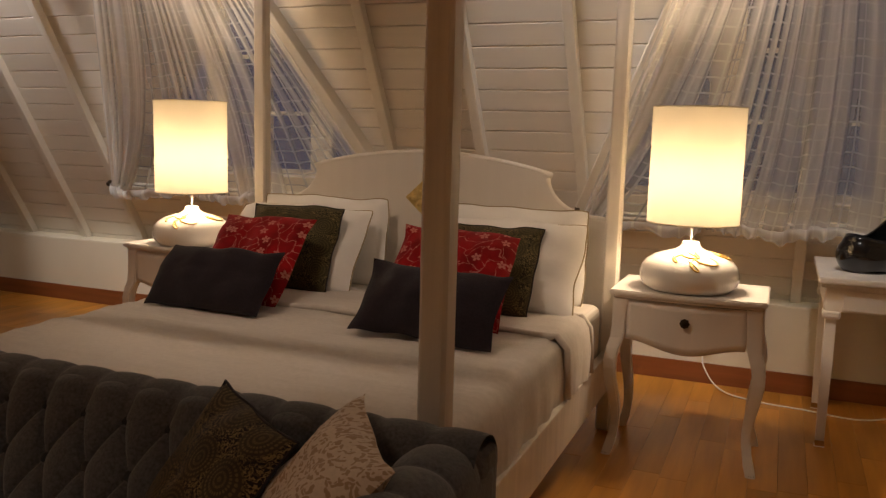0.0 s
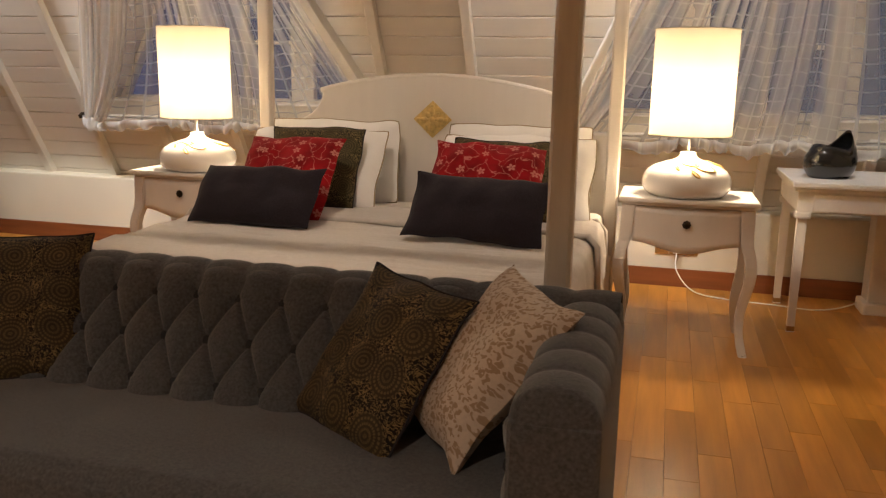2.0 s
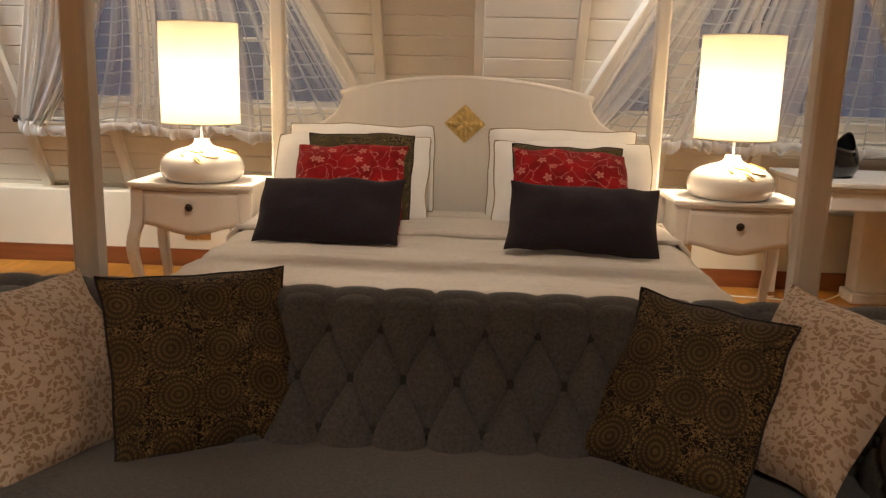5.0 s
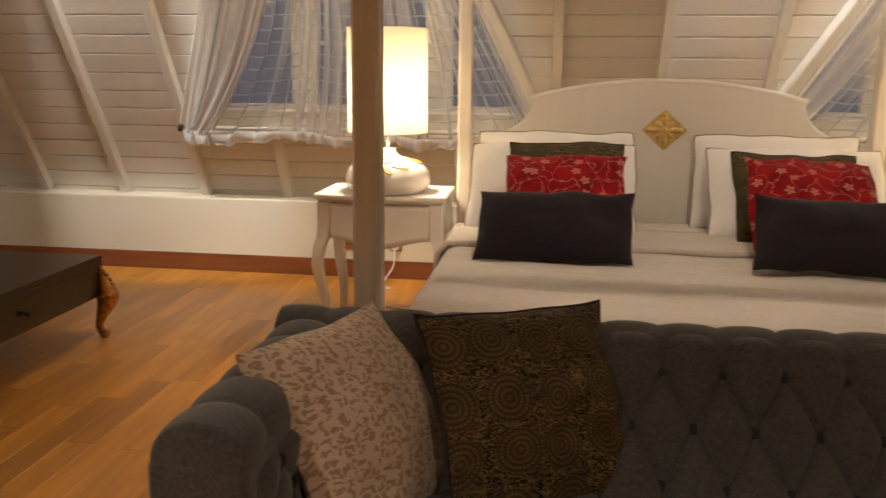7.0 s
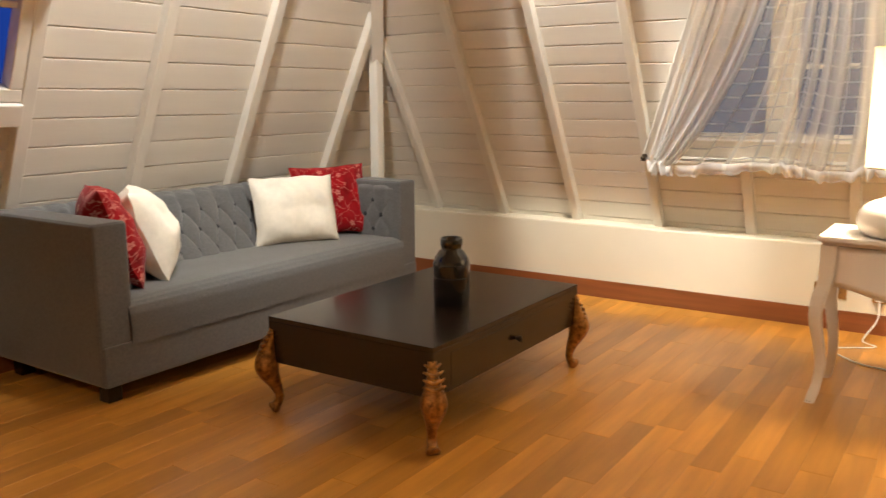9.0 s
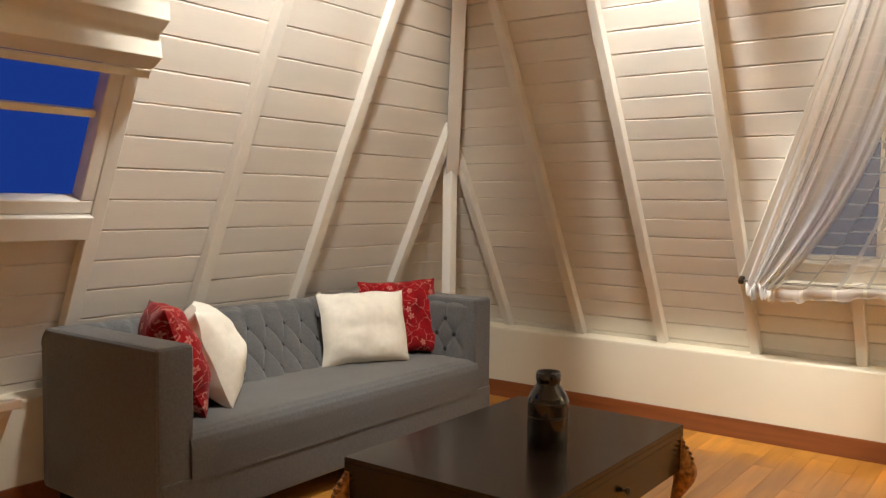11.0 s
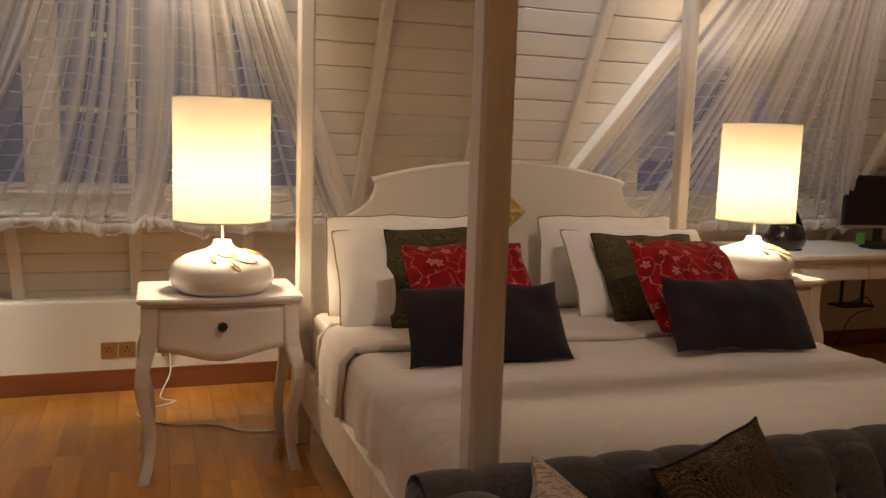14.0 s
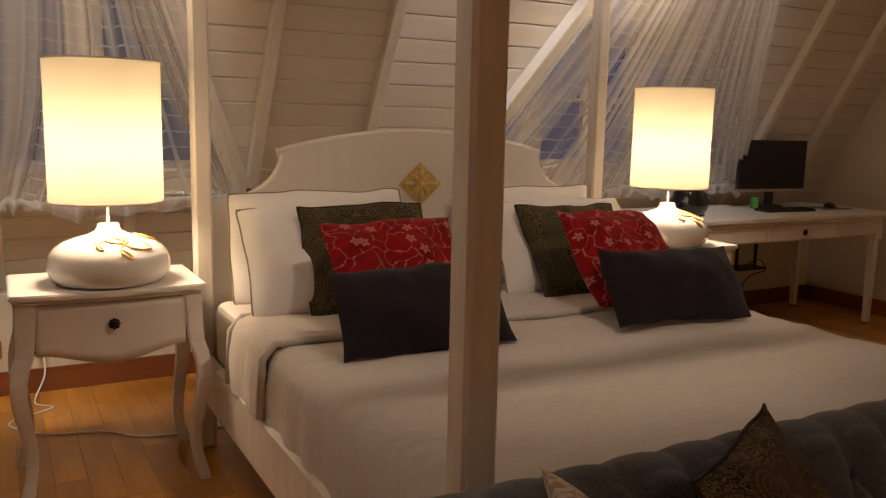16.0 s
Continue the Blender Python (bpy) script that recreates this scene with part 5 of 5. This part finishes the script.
for x in (DX0 + 0.065, DX1 - 0.065):
    for y in (DY0 + 0.07, DY1 - 0.07):
        lg = part("leg", lathe([(0.0, 0), (0.030, 0), (0.026, 0.01), (0.026, 0.07), (0.026, 0.075), (0.032, 0.42), (0.032, 0.60), (0.0, 0.61)], 4), M_WHITE, desk, "", pose(x, y, 0, 0, 0, 45))
        for me in (lg.data,):
            me.polygons.foreach_set("use_smooth", [False] * len(me.polygons))
        part("leg_block", box(x - 0.034, x + 0.034, y - 0.034, y + 0.034, 0.635, DZ - 0.049, 0.004), M_WHITE, desk)
        part("leg_collar", box(x - 0.038, x + 0.038, y - 0.038, y + 0.038, 0.595, 0.634, 0.012), M_WHITE, desk)
        part("foot", box(x - 0.020, x + 0.020, y - 0.020, y + 0.020, 0.0, 0.03, 0.003), M_BRASS, lg, "", pose(0, 0, 0) @ Matrix.Rotation(radians(-45), 4, "Z") @ Matrix.Translation((-x, -y, 0)))

bowl = thing("sculpted_bowl", "black glossy ceramic bowl with a high cut rim on the desk", "bowl", pose(2.035, 0.42, DZ + 0.001, 0, 0, 34))


def bowl_fn(a, b2):
    ang = 2 * math.pi * a
    rim = 0.14 + 0.10 * max(0.0, math.cos(ang)) ** 3 + 0.028 * max(0.0, math.cos(ang + 2.9)) ** 2
    if b2 < 0.6:
        t = b2 / 0.6
        z = rim * t
        r = 0.075 + 0.062 * math.sin(math.pi * min(1.0, 0.15 + 0.72 * t)) - 0.006
    else:
        t = (b2 - 0.6) / 0.4
        z = rim * (1 - t) + 0.02
        r = (0.066 + 0.058 * math.sin(math.pi * min(1.0, 0.15 + 0.72 * (1 - t)))) * (1 - 0.15 * t)
    return (r * math.cos(ang) * 1.08, r * math.sin(ang) * 0.9, z)


part("shell", surface(bowl_fn, 48, 24), M_BLACK, bowl)
part("underside", lathe([(0.0, 0.0), (0.098, 0.0), (0.10, 0.006), (0.0, 0.008)], 40), M_BLACK, bowl)

mon = thing("monitor", "switched-off flat black monitor with a silver lower edge on the desk", "monitor", pose(2.985, 0.62, DZ, 0, 0, -10))
part("screen_bezel", box(-0.272, 0.272, 0.0, 0.03, 0.115, 0.452, 0.006), M_DARK, mon)
part("screen", box(-0.258, 0.258, -0.003, 0.001, 0.142, 0.44), M_SCREEN, mon)
part("silver_edge", box(-0.272, 0.272, -0.004, 0.012, 0.105, 0.124, 0.003), M_METAL, mon)
part("stand", box(-0.03, 0.03, 0.012, 0.03, 0.012, 0.20, 0.004), M_DARK, mon)
part("foot", lathe([(0.0, 0.0), (0.11, 0.0), (0.105, 0.012), (0.03, 0.016), (0.0, 0.016)], 32, 0.75), M_DARK, mon, "", pose(0, 0.02, 0))
tagged(part("card_holder", box(-0.022, 0.022, -0.015, 0.015, 0, 0.075, 0.004), M_GREEN, None, "", pose(2.775, 0.57, DZ + 0.001, 0, 0, -10)), "small bright green box by the monitor foot", "box")
kbd = thing("keyboard", "thin black computer keyboard on the desk", "keyboard", pose(2.87, 0.40, DZ, 0, 0, -6))
part("body", box(-0.20, 0.20, -0.065, 0.065, 0.0, 0.016, 0.004), M_DARK, kbd)
km = to_mesh(box(-0.0115, 0.0115, -0.009, 0.009, 0, 0.006, 0.002, 1), "key")
km.materials.append(M_SCREEN)
for i in range(14):
    for j in range(5):
        part("key", km, M_SCREEN, kbd, "", pose(-0.18 + i * 0.0277, -0.045 + j * 0.0225, 0.016))
pad = tagged(part("mouse_pad", box(-0.11, 0.11, -0.09, 0.09, 0, 0.003), M_SOFA, None, "", pose(3.36, 0.43, DZ + 0.001, 0, 0, -10)), "thin grey mouse pad on the desk", "mouse pad")
mouse = thing("computer_mouse", "black computer mouse on a grey pad", "mouse", pose(3.36, 0.44, DZ + 0.004, 0, 0, -20))
part("shell", lathe([(0.0, 0.034), (0.012, 0.033), (0.024, 0.026), (0.031, 0.014), (0.032, 0.0), (0.0, 0.0)], 24, 1.7), M_DARK, mouse)
part("wheel", box(-0.003, 0.003, 0.02, 0.034, 0.026, 0.034, 0.001), M_METAL, mouse)

# cable shelf and lead under the desk
tray = tagged(part("cable_tray", box(2.72, 2.98, 0.60, 0.74, 0.36, 0.375, 0.003), M_DARK), "small dark wooden cable tray under the desk", "tray")
for x in (2.76, 2.94):
    part("hanger", box(x - 0.006, x + 0.006, 0.66, 0.68, 0.375, DZ - 0.157, 0.001), M_DARK, tray)
lead = spline([(2.82, 0.66, 0.38), (2.90, 0.60, 0.43), (2.94, 0.58, 0.36), (2.84, 0.60, 0.33), (2.82, 0.66, 0.25), (2.86, 0.76, 0.10), (2.84, 0.82, 0.006), (2.95, 0.86, 0.006)], 6)
tagged(part("power_lead", tube(lead, 0.004, 6), M_DARK), "thin black power lead hanging under the desk", "cable")
ped = thing("desk_pedestal", "white painted square pedestal with a flared base under the desk", "pedestal", pose(2.47, 0.76, 0))
part("shaft", box(-0.12, 0.12, -0.09, 0.06, 0.071, DZ - 0.157, 0.006), M_WHITE, ped)
part("plinth", box(-0.145, 0.145, -0.115, 0.08, 0.0, 0.07, 0.014), M_WHITE, ped)


# ---- sockets, plugs and leads ----
def socket(x, z, plug):
    so = thing("wall_socket", "brass plated wall socket on the cream wall", "socket", pose(x, KNEE_Y, z), "brass wall sockets")
    part("plate", box(-0.042, 0.042, -0.009, 0.0, -0.042, 0.042, 0.004), M_BRASS, so)
    part("insert", box(-0.026, 0.026, -0.012, -0.0085, -0.026, 0.026, 0.002), M_BRASS, so)
    for px, pz in ((-0.011, -0.006), (0.011, -0.006), (0, 0.012)):
        part("slot", box(px - 0.003, px + 0.003, -0.0128, -0.0118, pz - 0.005, pz + 0.005), M_DARK, so)
    part("switch", box(-0.034, -0.028, -0.0125, -0.0085, 0.02, 0.032, 0.001), M_BRASS, so)
    if plug:
        pl = tagged(new("plug"), "white plug in the brass wall socket", "plug")
        pl.matrix_basis = pose(x, KNEE_Y - 0.0135, z)
        part("plug_body", box(-0.022, 0.022, -0.035, 0.0, -0.028, 0.022, 0.006), M_PLUG, pl)


for x, z, p in ((-1.80, 0.222, False), (-1.712, 0.222, False), (-1.50, 0.222, True), (1.225, 0.245, False), (1.312, 0.245, True), (1.40, 0.245, False)):
    socket(x, z, p)


def lead_on_floor(pts):
    tagged(part("lamp_lead", tube(spline(pts, 8), 0.0042, 6), M_PLUG), "white lamp lead lying in loops on the floor", "cable", "white leads")


lead_on_floor([(-1.50, 0.94, 0.20), (-1.50, 0.90, 0.10), (-1.55, 0.80, 0.005), (-1.48, 0.70, 0.005), (-1.66, 0.55, 0.005), (-1.52, 0.36, 0.005), (-1.32, 0.30, 0.005), (-1.14, 0.16, 0.005), (-0.80, 0.14, 0.005)])
lead_on_floor([(1.312, 0.94, 0.22), (1.32, 0.90, 0.12), (1.42, 0.82, 0.02), (1.60, 0.74, 0.005), (1.85, 0.70, 0.005), (2.1, 0.66, 0.005), (2.3, 0.76, 0.03), (2.42, 0.9, 0.08)])

# ---- folding luggage rack beside the sofa ----
rack = thing("luggage_rack", "white painted folding luggage rack with webbing straps", "luggage rack", pose(-4.62, -2.72, 0))
for y in (-0.25, 0.25):
    for s in (-1, 1):
        part("crossed_leg", box(-0.014, 0.014, -0.016 + s * 0.009, 0.016 + s * 0.009, -0.38, 0.38, 0.004), M_WHITE, rack, "", pose(0, y, 0.31) @ Matrix.Rotation(s * 0.62, 4, "Y"))
for s in (-1, 1):
    part("top_rail", box(s * 0.225 - 0.018, s * 0.225 + 0.018, -0.30, 0.30, 0.60, 0.635, 0.006), M_WHITE, rack)
for y in (-0.2, 0.0, 0.2):
    part("strap", box(-0.225, 0.225, y - 0.025, y + 0.025, 0.606, 0.610), M_BLIND, rack)


# ---- boards of the sloping walls ----
def lay_boards(parent, u_lo, u_hi, holes, pitch, first, s_top):
    k = -2
    while True:
        s0, s1 = first + k * pitch + 0.0013, first + (k + 1) * pitch - 0.0013
        if s0 > s_top:
            break
        k += 1
        lo0, lo1 = u_lo(s0), u_lo(s1)
        hi0, hi1 = u_hi(s0), u_hi(s1)
        cuts = []
        for hole in holes:
            c = hole(s0, s1)
            if c:
                cuts.append(c)
        x0, x1 = lo0, lo1
        for (a0, a1, b0, b1) in sorted(cuts):
            if a0 - x0 > 0.02:
                part("board", plank(x0, a0, x1, a1, s0, s1, H_BOARD), M_BOARD, parent)
            x0, x1 = b0, b1
        if hi0 - x0 > 0.02:
            part("board", plank(x0, hi0, x1, hi1, s0, s1, H_BOARD), M_BOARD, parent)


def dormer_hole(d):
    def f(s0, s1):
        if s0 < S_ROD - 0.01 or s0 > S_APEX:
            return None
        a0, b0 = edge_at(d, s0)
        a1, b1 = edge_at(d, min(s1, S_APEX))
        return (a0, a1, b0, b1)
    return f


def roof_window_hole(s0, s1):
    if s1 < WIN_S0 or s0 > WIN_S1:
        return None
    return (WIN_Y0, WIN_Y0, WIN_Y1, WIN_Y1)


lay_boards(slope_back, lambda s: X_LEFT - 0.06 + HIP_X * s, lambda s: X_RIGHT, [dormer_hole(d) for d in DORMERS], PITCH, 0.094, S_TOP)
lay_boards(slope_left, lambda s: -7.0, lambda s: BASE_Y + 0.06 - HIP_Y * s, [roof_window_hole], PITCH_SIDE, 0.138, S_TOP_SIDE)

# ---- floor strips ----
FW = 0.112
rnd = random.Random(4)
shared = {}


def strip_mesh(n):
    if n not in shared:
        me = to_mesh(box(-FW / 2 + 0.0003, FW / 2 - 0.0003, -n / 2 + 0.0004, n / 2 - 0.0004, -0.018, 0.0, 0.0007, 1), "strip")
        me.materials.append(M_FLOOR)
        shared[n] = me
    return shared[n]


rest_v, rest_f = [], []
x = X_LEFT + 0.12
near = 0
while x < X_RIGHT + 0.05:
    y = -7.0 + rnd.uniform(-0.8, 0)
    while y < 1.0:
        n = rnd.choice((0.45, 0.6, 0.75, 0.9, 1.1))
        cx, cy = x, y + n / 2
        close = (-4.2 < cx < -1.0 and -2.6 < cy < 0.9) or (0.95 < cx < 2.3 and -2.6 < cy < 0.9)
        if close and near < 300:
            part("strip", strip_mesh(n), M_FLOOR, floor_base, "", pose(cx, cy, 0))
            near += 1
        else:
            b0 = len(rest_v)
            a, b2, c, d = x - FW / 2 + 0.0003, x + FW / 2 - 0.0003, y + 0.0004, y + n - 0.0004
            rest_v += [(a, c, -0.018), (b2, c, -0.018), (b2, d, -0.018), (a, d, -0.018), (a, c, -0.001), (b2, c, -0.001), (b2, d, -0.001), (a, d, -0.001)]
            rest_v += [(a + 0.001, c + 0.001, 0), (b2 - 0.001, c + 0.001, 0), (b2 - 0.001, d - 0.001, 0), (a + 0.001, d - 0.001, 0)]
            for q in ((0, 1, 5, 4), (1, 2, 6, 5), (2, 3, 7, 6), (3, 0, 4, 7), (4, 5, 9, 8), (5, 6, 10, 9), (6, 7, 11, 10), (7, 4, 8, 11), (8, 9, 10, 11)):
                rest_f.append(tuple(b0 + i for i in q))
        y += n
    x += FW
M_FLOOR2 = mat("floor_wood_far", (0.52, 0.235, 0.04), 0.28, var=0.22, scale=3, bump=0.05, bscale=30, stretch=(6, 0.5, 1), coat=0.1, spec=0.4)
nt, b, mul = nodes_of(M_FLOOR2)
geo = nt.nodes.new("ShaderNodeNewGeometry")
mr = add(nt, "ShaderNodeMapRange")
mr.inputs["To Min"].default_value, mr.inputs["To Max"].default_value = 0.8, 1.2
nt.links.new(geo.outputs["Random Per Island"], mr.inputs[0])
mm = nt.nodes.new("ShaderNodeVectorMath")
mm.operation = "MULTIPLY"
nt.links.new(mul.outputs[0], mm.inputs[0])
nt.links.new(mr.outputs[0], mm.inputs[1])
nt.links.new(mm.outputs[0], b.inputs["Base Color"])
tagged(part("strips", mesh_of("strips", rest_v, rest_f), M_FLOOR2, floor_base), kind="stuff")
